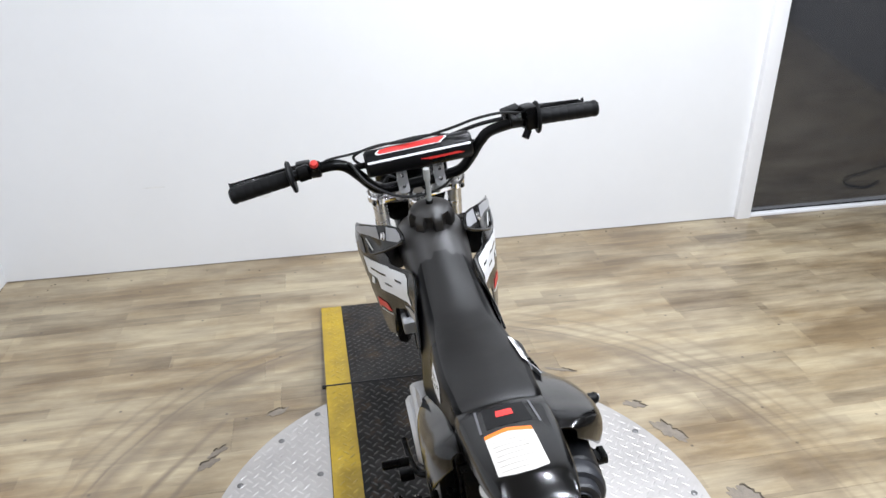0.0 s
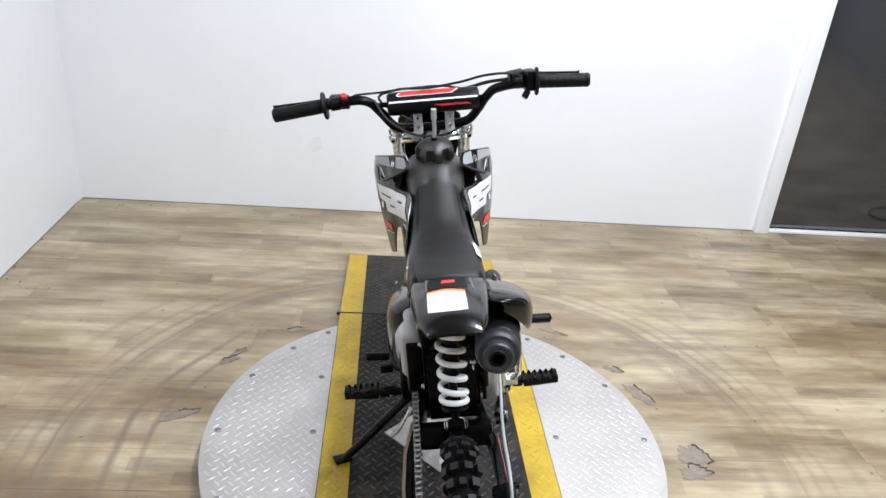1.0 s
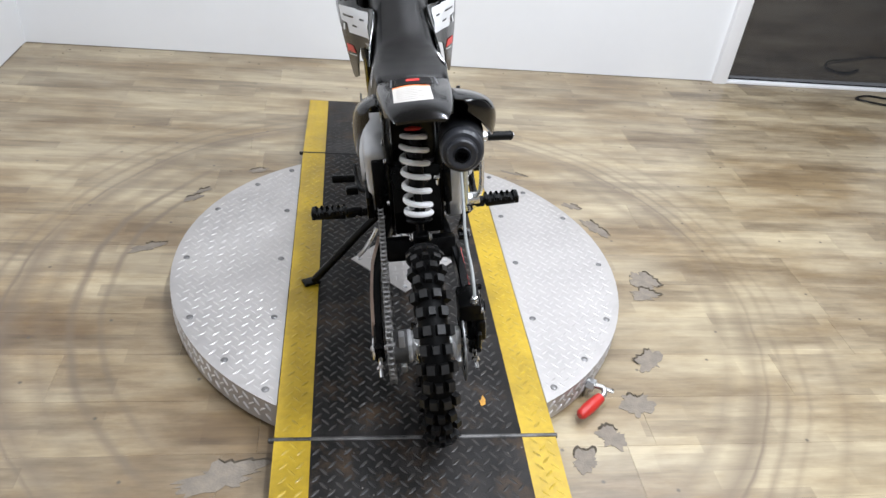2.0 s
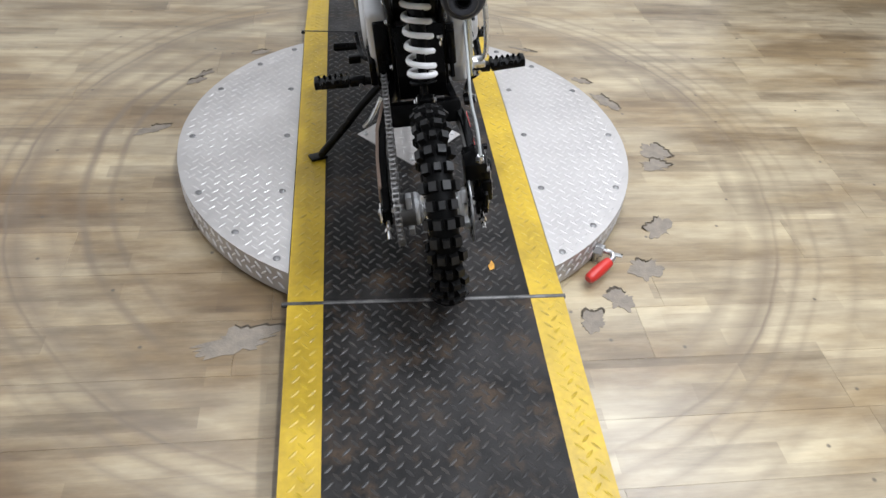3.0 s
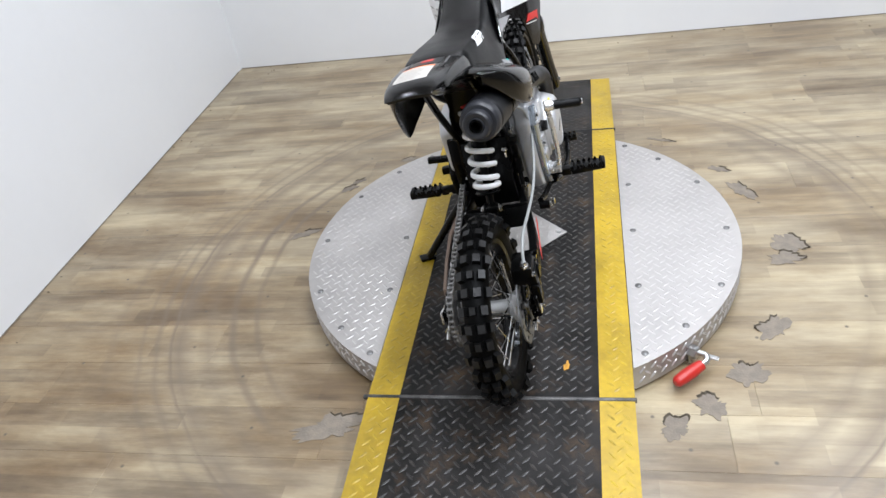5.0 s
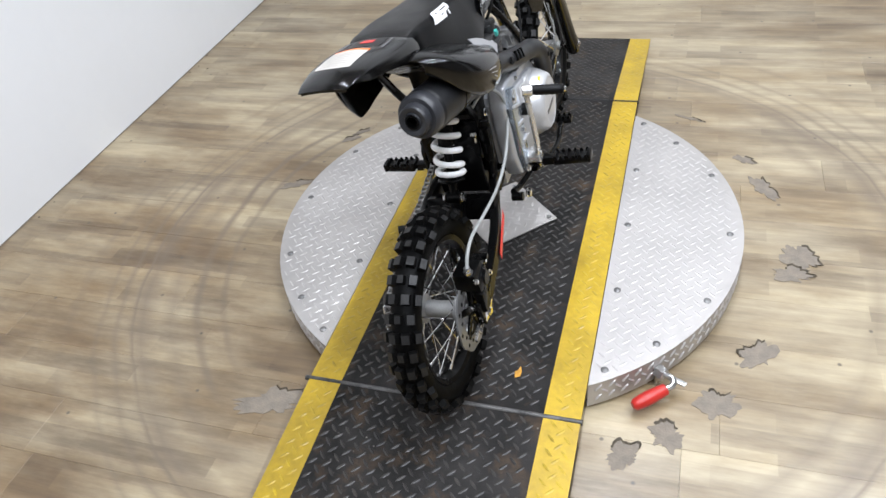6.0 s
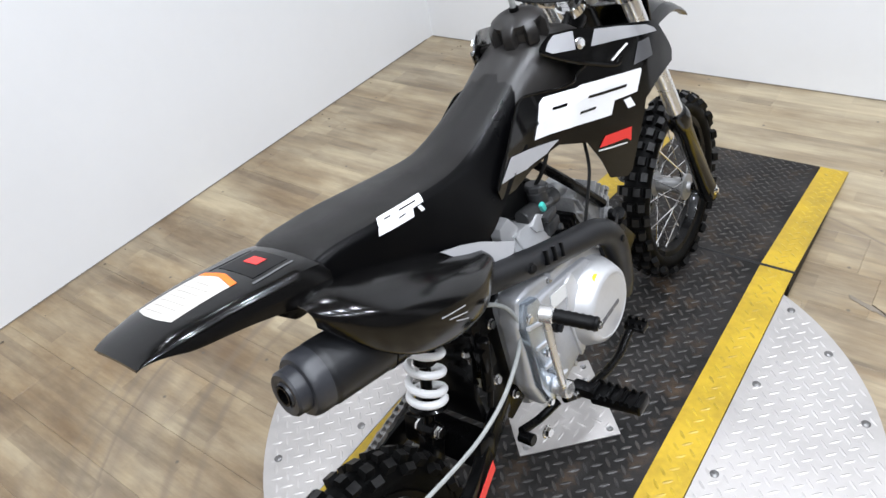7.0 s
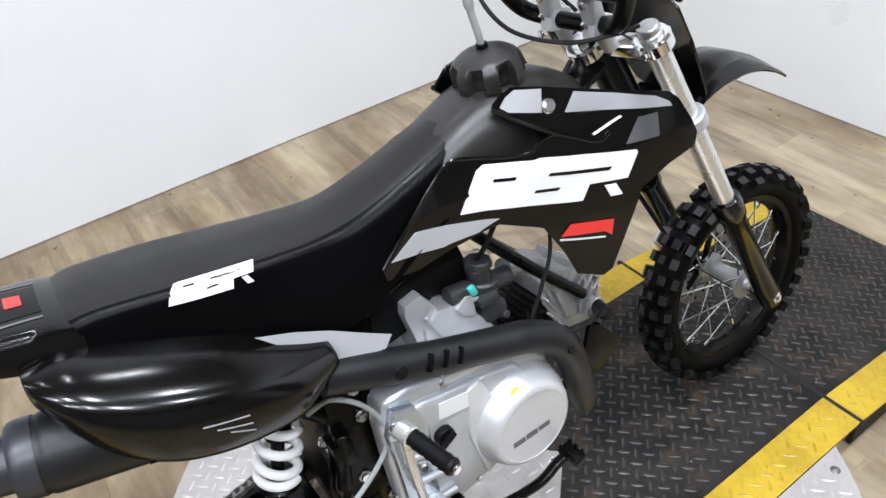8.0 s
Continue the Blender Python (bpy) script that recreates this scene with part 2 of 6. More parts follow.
    ln.new(stain.outputs[0], patchy.inputs[0])
    side_tone = nd.new("ShaderNodeMix")
    side_tone.data_type, side_tone.blend_type = "RGBA", "MULTIPLY"
    ln.new(math_node("MULTIPLY", reach.outputs[0], patchy.outputs[0]), side_tone.inputs["Factor"])
    ln.new(dirt.outputs["Result"], side_tone.inputs["A"])
    side_tone.inputs["B"].default_value = (0.63, 0.53, 0.41, 1)
    # scuffed rings, broken up
    dx, dy = x, math_node("SUBTRACT", y, 0.065)
    wob = nd.new("ShaderNodeTexNoise")
    wob.inputs["Scale"].default_value, wob.inputs["Detail"].default_value = 3.0, 4
    ln.new(geo.outputs["Position"], wob.inputs["Vector"])
    dist = math_node("SQRT", math_node("ADD", math_node("MULTIPLY", dx, dx), math_node("MULTIPLY", dy, dy)))
    dist = math_node("MULTIPLY_ADD", wob.outputs[0], 0.05, dist)
    total = None
    for r, w, k in ((0.95, 0.03, 0.4), (1.03, 0.045, 0.7), (1.055, 0.012, 0.85), (1.10, 0.014, 0.55), (1.15, 0.012, 0.4), (1.24, 0.02, 0.3)):
        d = math_node("ABSOLUTE", math_node("SUBTRACT", dist, r))
        mr = nd.new("ShaderNodeMapRange")
        mr.inputs[1].default_value, mr.inputs[2].default_value, mr.inputs[3].default_value, mr.inputs[4].default_value = 0, w, k, 0
        ln.new(d, mr.inputs[0])
        total = mr.outputs[0] if total is None else math_node("MAXIMUM", total, mr.outputs[0])
    # two worn lines on one side only
    near = nd.new("ShaderNodeMapRange")
    near.inputs[1].default_value, near.inputs[2].default_value = -0.50, -0.64
    ln.new(x, near.inputs[0])
    for r, w, k in ((0.815, 0.013, 0.7), (0.885, 0.016, 0.85)):
        d = math_node("ABSOLUTE", math_node("SUBTRACT", dist, r))
        mr = nd.new("ShaderNodeMapRange")
        mr.inputs[1].default_value, mr.inputs[2].default_value, mr.inputs[3].default_value, mr.inputs[4].default_value = 0.003, w, k, 0
        ln.new(d, mr.inputs[0])
        total = math_node("MAXIMUM", total, math_node("MULTIPLY", mr.outputs[0], near.outputs[0]))
    brk = nd.new("ShaderNodeTexNoise")
    brk.inputs["Scale"].default_value, brk.inputs["Detail"].default_value = 2.2, 6
    ln.new(geo.outputs["Position"], brk.inputs["Vector"])
    br = nd.new("ShaderNodeMapRange")
    br.inputs[1].default_value, br.inputs[2].default_value = 0.28, 0.55
    ln.new(brk.outputs[0], br.inputs[0])
    mask = math_node("MULTIPLY", total, br.outputs[0])
    mix = nd.new("ShaderNodeMix")
    mix.data_type = "RGBA"
    ln.new(mask, mix.inputs["Factor"])
    ln.new(side_tone.outputs["Result"], mix.inputs["A"])
    mix.inputs["B"].default_value = (0.15, 0.112, 0.076, 1)
    # small dark specks
    vor = nd.new("ShaderNodeTexVoronoi")
    vor.voronoi_dimensions = "2D"
    vor.inputs["Scale"].default_value = 3.6
    ln.new(geo.outputs["Position"], vor.inputs["Vector"])
    sp = nd.new("ShaderNodeMapRange")
    sp.inputs[1].default_value, sp.inputs[2].default_value, sp.inputs[3].default_value, sp.inputs[4].default_value = 0.008, 0.022, 0.85, 0
    ln.new(vor.outputs["Distance"], sp.inputs[0])
    mix2 = nd.new("ShaderNodeMix")
    mix2.data_type = "RGBA"
    ln.new(sp.outputs[0], mix2.inputs["Factor"])
    ln.new(mix.outputs["Result"], mix2.inputs["A"])
    mix2.inputs["B"].default_value = (0.08, 0.065, 0.05, 1)
    ln.new(mix2.outputs["Result"], p.inputs["Base Color"])
    rg = nd.new("ShaderNodeMapRange")
    rg.inputs[3].default_value, rg.inputs[4].default_value = 0.26, 0.42
    p.inputs["Specular IOR Level"].default_value = 0.75
    ln.new(brk.outputs[0], rg.inputs[0])
    ln.new(rg.outputs[0], p.inputs["Roughness"])
    b = nd.new("ShaderNodeBump")
    b.inputs["Strength"].default_value, b.inputs["Distance"].default_value = 0.12, 0.002
    ln.new(math_node("ADD", grain, fine), b.inputs["Height"])
    ln.new(b.outputs[0], p.inputs["Normal"])
    return m


M["floor"] = floor_vinyl()


def track_paint():
    """Black painted plate trodden bare in patches: near-black, grey dust, rusty stains and pale grit."""
    m = bpy.data.materials.new("trodden_black_plate")
    m.use_nodes = True
    nd, ln = m.node_tree.nodes, m.node_tree.links
    p = nd["Principled BSDF"]
    geo = nd.new("ShaderNodeNewGeometry")

    def noise(scale, detail, lo, hi):
        n = nd.new("ShaderNodeTexNoise")
        n.inputs["Scale"].default_value, n.inputs["Detail"].default_value, n.inputs["Roughness"].default_value = scale, detail, 0.65
        ln.new(geo.outputs["Position"], n.inputs["Vector"])
        r = nd.new("ShaderNodeMapRange")
        r.inputs[1].default_value, r.inputs[2].default_value = lo, hi
        ln.new(n.outputs[0], r.inputs[0])
        return r.outputs[0]

    def blend(fac, a, b):
        x = nd.new("ShaderNodeMix")
        x.data_type = "RGBA"
        ln.new(fac, x.inputs["Factor"])
        for k, v in (("A", a), ("B", b)):
            if isinstance(v, tuple):
                x.inputs[k].default_value = (*v, 1)
            else:
                ln.new(v, x.inputs[k])
        return x.outputs["Result"]

    dust = blend(noise(8.0, 10, 0.38, 0.66), (0.0085, 0.008, 0.0075), (0.028, 0.0255, 0.024))
    rust = blend(noise(17.0, 8, 0.52, 0.74), dust, (0.070, 0.046, 0.028))
    vor = nd.new("ShaderNodeTexVoronoi")
    vor.inputs["Scale"].default_value = 34.0
    ln.new(geo.outputs["Position"], vor.inputs["Vector"])
    dot = nd.new("ShaderNodeMapRange")
    dot.inputs[1].default_value, dot.inputs[2].default_value, dot.inputs[3].default_value, dot.inputs[4].default_value = 0.03, 0.09, 0.8, 0.0
    ln.new(vor.outputs["Distance"], dot.inputs[0])
    pick = nd.new("ShaderNodeMath")
    pick.operation = "MULTIPLY"
    ln.new(dot.outputs[0], pick.inputs[0])
    ln.new(noise(9.0, 2, 0.5, 0.6), pick.inputs[1])
    ln.new(blend(pick.outputs[0], rust, (0.22, 0.20, 0.18)), p.inputs["Base Color"])
    rough = nd.new("ShaderNodeMapRange")
    rough.inputs[3].default_value, rough.inputs[4].default_value = 0.42, 0.66
    ln.new(noise(7.0, 5, 0.3, 0.7), rough.inputs[0])
    ln.new(rough.outputs[0], p.inputs["Roughness"])
    p.inputs["Specular IOR Level"].default_value = 0.15
    grit = nd.new("ShaderNodeTexNoise")
    grit.inputs["Scale"].default_value = 260.0
    ln.new(geo.outputs["Position"], grit.inputs["Vector"])
    b = nd.new("ShaderNodeBump")
    b.inputs["Strength"].default_value, b.inputs["Distance"].default_value = 0.35, 0.002
    ln.new(grit.outputs[0], b.inputs["Height"])
    ln.new(b.outputs[0], p.inputs["Normal"])
    return m


M["black_mat"] = track_paint()

# ---- mesh helpers ----


def part(name, bm, mat, parent=None, label="", smooth=True, sharp=35):
    """Links a bmesh as one mesh object under a thing or a part."""
    me = bpy.data.meshes.new(name)
    bmesh.ops.recalc_face_normals(bm, faces=bm.faces)
    if smooth:
        lim = radians(sharp)
        for f in bm.faces:
            f.smooth = True
        for e in bm.edges:
            if len(e.link_faces) == 2 and e.calc_face_angle(0) > lim:
                e.smooth = False
    bm.to_mesh(me)
    bm.free()
    for one in (mat if isinstance(mat, (list, tuple)) else [mat]):
        me.materials.append(M[one] if isinstance(one, str) else one)
    ob = new(name, me)
    ob.parent = parent
    return tagged(ob, label)


def empty(name, m, label, category, group="", kind=""):
    ob = new(name)
    ob.empty_display_size = 0.05
    ob.matrix_world = m
    return tagged(ob, label, category, group, kind)


def merge(*bms):
    out = bmesh.new()
    for b in bms:
        me = bpy.data.meshes.new("scrap")
        b.to_mesh(me)
        b.free()
        out.from_mesh(me)
        bpy.data.meshes.remove(me)
    return out


def bm_box(at, size, rot=(0, 0, 0), bevel=0.0, seg=2, taper=None):
    bm = bmesh.new()
    bmesh.ops.create_cube(bm, size=1)
    for v in bm.verts:
        v.co = Vector((v.co.x * size[0], v.co.y * size[1], v.co.z * size[2]))
        if taper and v.co.z > 0:
            v.co.x *= taper
            v.co.y *= taper
    if bevel:
        bmesh.ops.bevel(bm, geom=bm.edges[:], offset=bevel, segments=seg, affect="EDGES", profile=0.6)
    bmesh.ops.transform(bm, matrix=pose(*at, *rot), verts=bm.verts)
    return bm


def smooth_path(pts, n=6):
    """Catmull-Rom through the points."""
    p = [Vector(q) for q in pts]
    if len(p) < 3:
        return p
    p = [2 * p[0] - p[1]] + p + [2 * p[-1] - p[-2]]
    out = []
    for i in range(1, len(p) - 2):
        for k in range(n):
            t = k / n
            a, b, c, d = p[i - 1], p[i], p[i + 1], p[i + 2]
            out.append(0.5 * ((2 * b) + (c - a) * t + (2 * a - 5 * b + 4 * c - d) * t * t + (3 * b - a - 3 * c + d) * t ** 3))
    out.append(p[-2])
    return out


def bm_tube(pts, r, seg=10, n=6, flat=1.0, closed=False):
    """A round bar swept along a smooth path; r may be a number or a function of 0..1."""
    path = smooth_path(pts, n) if n > 1 else [Vector(q) for q in pts]
    bm = bmesh.new()
    rings, up = [], None
    m = len(path)
    for i, q in enumerate(path):
        d = (path[min(i + 1, m - 1)] - path[max(i - 1, 0)]).normalized()
        if closed:
            d = (path[(i + 1) % m] - path[i - 1]).normalized()
        if up is None:
            up = d.orthogonal().normalized()
        up = (up - d * up.dot(d)).normalized()
        side = d.cross(up)
        rad = r(i / (m - 1)) if callable(r) else r
        rings.append([bm.verts.new(q + rad * (math.cos(a) * up + flat * math.sin(a) * side)) for a in (2 * math.pi * k / seg for k in range(seg))])
    pairs = list(zip(rings, rings[1:])) + ([(rings[-1], rings[0])] if closed else [])
    for a, b in pairs:
        for k in range(seg):
            bm.faces.new((a[k], a[(k + 1) % seg], b[(k + 1) % seg], b[k]))
    if not closed:
        bm.faces.new(rings[0][::-1])
        bm.faces.new(rings[-1])
    return bm


def bm_lathe(profile, at, axis, seg=32, close=False):
    """Turns (radius, height) pairs about an axis."""
    bm = bmesh.new()
    turn = Vector(axis).to_track_quat("Z", "Y").to_matrix().to_4x4()
    m = Matrix.Translation(at) @ turn
    rings = []
    for r, h in profile:
        if r < 1e-5:
            rings.append([bm.verts.new(m @ Vector((0, 0, h)))])
        else:
            rings.append([bm.verts.new(m @ Vector((r * math.cos(2 * math.pi * k / seg), r * math.sin(2 * math.pi * k / seg), h))) for k in range(seg)])
    for a, b in list(zip(rings, rings[1:])) + ([(rings[-1], rings[0])] if close else []):
        for k in range(seg):
            j = (k + 1) % seg
            if len(a) == 1 and len(b) > 1:
                bm.faces.new((a[0], b[j], b[k]))
            elif len(b) == 1 and len(a) > 1:
                bm.faces.new((a[k], a[j], b[0]))
            elif len(a) > 1:
                bm.faces.new((a[k], a[j], b[j], b[k]))
    return bm


def bm_cyl(a, b, r, seg=16, bevel=0.0):
    a, b = Vector(a), Vector(b)
    h = (b - a).length
    e = min(bevel or 0.12 * r, 0.4 * r, 0.4 * h)
    return bm_lathe([(0, 0), (r - e, 0), (r, e), (r, h - e), (r - e, h), (0, h)], a, b - a, seg)


def bm_loft(rings, caps=True, closed=True):
    bm = bmesh.new()
    rows = [[bm.verts.new(q) for q in ring] for ring in rings]
    for a, b in zip(rows, rows[1:]):
        n = len(a)
        for k in range(n if closed else n - 1):
            bm.faces.new((a[k], a[(k + 1) % n], b[(k + 1) % n], b[k]))
    if caps and closed:
        bm.faces.new(rows[0][::-1])
        bm.faces.new(rows[-1])
    return bm


def bm_sheet(outline, place, thick, out=None, step=0.02):
    """A thin shell: an outline in two coordinates, filled with a fine mesh, set in space by place(u, v), thickened away from the side that faces out."""
    bm = bmesh.new()
    vs = [bm.verts.new((u, v, 0)) for u, v in outline]
    bm.faces.new(vs)
    lo = [min(p[i] for p in outline) for i in (0, 1)]
    hi = [max(p[i] for p in outline) for i in (0, 1)]
    for i in (0, 1):
        c = lo[i] + step
        while c < hi[i] - 1e-4:
            co, no = [0, 0, 0], [0, 0, 0]
            co[i], no[i] = c, 1
            bmesh.ops.bisect_plane(bm, geom=bm.verts[:] + bm.edges[:] + bm.faces[:], plane_co=co, plane_no=no)
            c += step
    bm.verts.index_update()
    top, low = [], []
    span = [(hi[i] - lo[i]) * 1e-3 for i in (0, 1)]
    face_out = Vector(out) if out else Vector((0, 0, 1))
    for v in bm.verts:
        u, w = v.co.x, v.co.y
        p = Vector(place(u, w))
        n = (Vector(place(u + span[0], w)) - Vector(place(u - span[0], w))).cross(Vector(place(u, w + span[1])) - Vector(place(u, w - span[1])))
        n = n.normalized() if n.length > 1e-14 else face_out.copy()
        if n.dot(face_out) < 0:
            n = -n
        top.append(p)
        low.append(p - n * thick)
    res = bmesh.new()
    a, b = [res.verts.new(p) for p in top], [res.verts.new(p) for p in low]
    for f in bm.faces:
        ids = [v.index for v in f.verts]
        res.faces.new([a[i] for i in ids])
        res.faces.new([b[i] for i in ids[::-1]])
    for e in bm.edges:
        if len(e.link_faces) == 1:
            i, j = e.verts[0].index, e.verts[1].index
            res.faces.new((a[i], a[j], b[j], b[i]))
    bm.free()
    return res


def bm_slab(outline, x0, x1, bevel=0.004, seg=2, m=None):
    """An outline in y and z, drawn out from x0 to x1, with rounded rims."""
    bm = bmesh.new()
    a = [bm.verts.new((x0, u, v)) for u, v in outline]
    b = [bm.verts.new((x1, u, v)) for u, v in outline]
    bm.faces.new(a[::-1])
    bm.faces.new(b)
    n = len(a)
    for k in range(n):
        bm.faces.new((a[k], a[(k + 1) % n], b[(k + 1) % n], b[k]))
    bmesh.ops.recalc_face_normals(bm, faces=bm.faces)
    if bevel:
        bmesh.ops.bevel(bm, geom=bm.edges[:], offset=bevel, segments=seg, affect="EDGES", profile=0.6)
    if m:
        bmesh.ops.transform(bm, matrix=m, verts=bm.verts)
    return bm


def lerp_table(table, t):
    """Values between the rows of a table, by its first column, as a smooth curve."""
    if t <= table[0][0]:
        return list(table[0][1:])
    if t >= table[-1][0]:
        return list(table[-1][1:])
    i = max(k for k in range(len(table) - 1) if table[k][0] <= t)

    def slope(k, col):
        lo, hi = max(k - 1, 0), min(k + 1, len(table) - 1)
        return (table[hi][col] - table[lo][col]) / (table[hi][0] - table[lo][0])
    a, b = table[i], table[i + 1]
    h = b[0] - a[0]
    s = (t - a[0]) / h
    out = []
    for col in range(1, len(a)):
        out.append((2 * s ** 3 - 3 * s * s + 1) * a[col] + (s ** 3 - 2 * s * s + s) * h * slope(i, col) + (3 * s * s - 2 * s ** 3) * b[col] + (s ** 3 - s * s) * h * slope(i + 1, col))
    return out


# ---- the room ----
LEFT, BACK, RIGHT, REAR = -1.563, 1.755, 3.6, -3.6
DOOR_L, DOOR_R, DOOR_TOP = 1.753, 2.78, 2.06


def wall(name, at, size, label, mat="wall"):
    ob = part(name, bm_box(at, size), mat, label=label, smooth=False)
    return tagged(ob, category="wall", kind="structure")


wall("wall_west", (LEFT - 0.05, (BACK + REAR) / 2, CEIL / 2), (0.1, BACK - REAR + 0.2, CEIL), "plain white painted wall with clean base")
wall("wall_north", ((LEFT + DOOR_L) / 2 - 0.035, BACK + 0.06, CEIL / 2), (DOOR_L - LEFT - 0.07, 0.12, CEIL), "plain white painted wall behind the motorcycle")
wall("wall_north_lintel", ((DOOR_L + RIGHT) / 2 - 0.035, BACK + 0.06, (CEIL + DOOR_TOP) / 2 + 0.035), (RIGHT - DOOR_L + 0.07, 0.12, CEIL - DOOR_TOP - 0.07), "white painted wall above the door")
wall("wall_north_end", ((DOOR_R + RIGHT) / 2 + 0.035, BACK + 0.06, DOOR_TOP / 2 + 0.035), (RIGHT - DOOR_R - 0.07, 0.12, DOOR_TOP + 0.07), "white painted wall beside the door")
wall("wall_east", (RIGHT + 0.05, (BACK + REAR) / 2, CEIL / 2), (0.1, BACK - REAR + 0.2, CEIL), "plain grey painted wall", "far_wall")
wall("wall_south", ((LEFT + RIGHT) / 2, REAR - 0.05, CEIL / 2), (RIGHT - LEFT, 0.1, CEIL), "plain grey painted wall", "far_wall")
tagged(part("ceiling", bm_box(((LEFT + RIGHT) / 2, (BACK + REAR) / 2, CEIL + 0.05), (RIGHT - LEFT + 0.2, BACK - REAR + 0.34, 0.1)), "ceiling", smooth=False), "plain grey painted ceiling", "ceiling", kind="structure")

# door frame of three boards, the grey door in it and the pale sill strip
trim = empty("trim", pose(DOOR_L - 0.035, BACK, 0), "white painted wooden frame round the grey door", "door frame", kind="structure")
part("jamb", bm_box((0, 0.0, 1.05), (0.07, 0.06, 2.1), bevel=0.004), "trim", trim)
part("jamb", bm_box((DOOR_R - DOOR_L + 0.07, 0.0, 1.05), (0.07, 0.06, 2.1), bevel=0.004), "trim", trim)
part("head", bm_box(((DOOR_R - DOOR_L + 0.07) / 2, 0.0, DOOR_TOP + 0.035), (DOOR_R - DOOR_L - 0.004, 0.06, 0.07), bevel=0.004), "trim", trim)
part("sill_strip", bm_box(((DOOR_R - DOOR_L + 0.07) / 2, -0.005, 0.008), (DOOR_R - DOOR_L - 0.004, 0.03, 0.014), bevel=0.003), "trim", trim, "narrow white sill strip")
door = empty("door_1", pose((DOOR_L + DOOR_R) / 2, BACK + 0.03, 0), "smooth dark grey satin door, closed, in a white frame", "door", kind="structure")
part("leaf", bm_box((0, 0, DOOR_TOP / 2 + 0.01), (DOOR_R - DOOR_L - 0.006, 0.04, DOOR_TOP - 0.02), bevel=0.003), "door", door)

# lamps in the ceiling
for px, py, power in SPOTS:
    lamp = empty("downlight", pose(px, py, CEIL), "small round recessed ceiling spot, switched on", "downlight", "downlights")
    part("ring", bm_lathe([(0.05, 0), (0.065, -0.004), (0.065, 0.0)], (0, 0, -0.002), (0, 0, 1), 24), "lamp", lamp)
    part("diffuser", bm_lathe([(0, -0.012), (0.05, -0.012), (0.05, 0)], (0, 0, 0), (0, 0, 1), 24), "glow", lamp, "lit lens")

# ---- turntable and ramps ----
DECK, CY, R_TABLE, HALF, STRIPE = 0.085, 0.065, 0.612, 0.30, 0.075
SEAM_N, SEAM_S, RAMP_N, RAMP_S = 0.681, -0.559, 1.276, -1.95


def tread(inside, rect, place, pitch=0.0225, length=0.0245, width=0.0062, high=0.0011):
    """Raised lozenges in a basket pattern over a rectangle, kept where inside(u, v) holds."""
    verts, faces = [], []
    u0, v0, u1, v1 = rect
    step = pitch / math.sqrt(2)
    for i in range(int((u1 - u0) / step) + 1):
        for j in range(int((v1 - v0) / step) + 1):
            if (i + j) % 2:
                continue
            u, v = u0 + (i + 0.5) * step, v0 + (j + 0.5) * step
            a = math.radians(45 if j % 2 else -45)
            d, s = (math.cos(a), math.sin(a)), (-math.sin(a), math.cos(a))
            ends = [(u + d[0] * k * length / 2, v + d[1] * k * length / 2) for k in (-1, 1)]
            if not all(inside(*q) for q in ends):
                continue
            base = len(verts)
            ring = [(-1, 0), (-0.45, -1), (0.45, -1), (1, 0), (0.45, 1), (-0.45, 1)]
            for k, w in ring:
                verts.append(place(u + d[0] * k * length / 2 + s[0] * w * width / 2, v + d[1] * k * length / 2 + s[1] * w * width / 2, 0.0))
            for k in (-0.6, 0.6):
                verts.append(place(u + d[0] * k * length / 2, v + d[1] * k * length / 2, high))
            b = base
            faces += [(b, b + 1, b + 6), (b + 1, b + 2, b + 7, b + 6), (b + 2, b + 3, b + 7), (b + 3, b + 4, b + 7), (b + 4, b + 5, b + 6, b + 7), (b + 5, b, b + 6)]
    bm = bmesh.new()
    me = bpy.data.meshes.new("scrap")
    me.from_pydata(verts, [], faces)
    bm.from_mesh(me)
    bpy.data.meshes.remove(me)
    return bm


table = empty("turntable", pose(0, CY, 0), "round silver tread plate turntable with black and yellow track", "turntable")
chord = HALF + 0.002
arc = math.asin(chord / R_TABLE)


def half_disc(side, r, z0, z1):
    pts = [(side * r * math.cos(a), r * math.sin(a)) for a in np.linspace(-(math.pi / 2 - arc), math.pi / 2 - arc, 49)]
    bm = bmesh.new()
    lo, hi = [bm.verts.new((*p, z0)) for p in pts], [bm.verts.new((*p, z1)) for p in pts]
    bm.faces.new(hi)
    bm.faces.new(lo[::-1])
    for k in range(len(pts)):
        j = (k + 1) % len(pts)
        bm.faces.new((lo[k], lo[j], hi[j], hi[k]))
    return bm


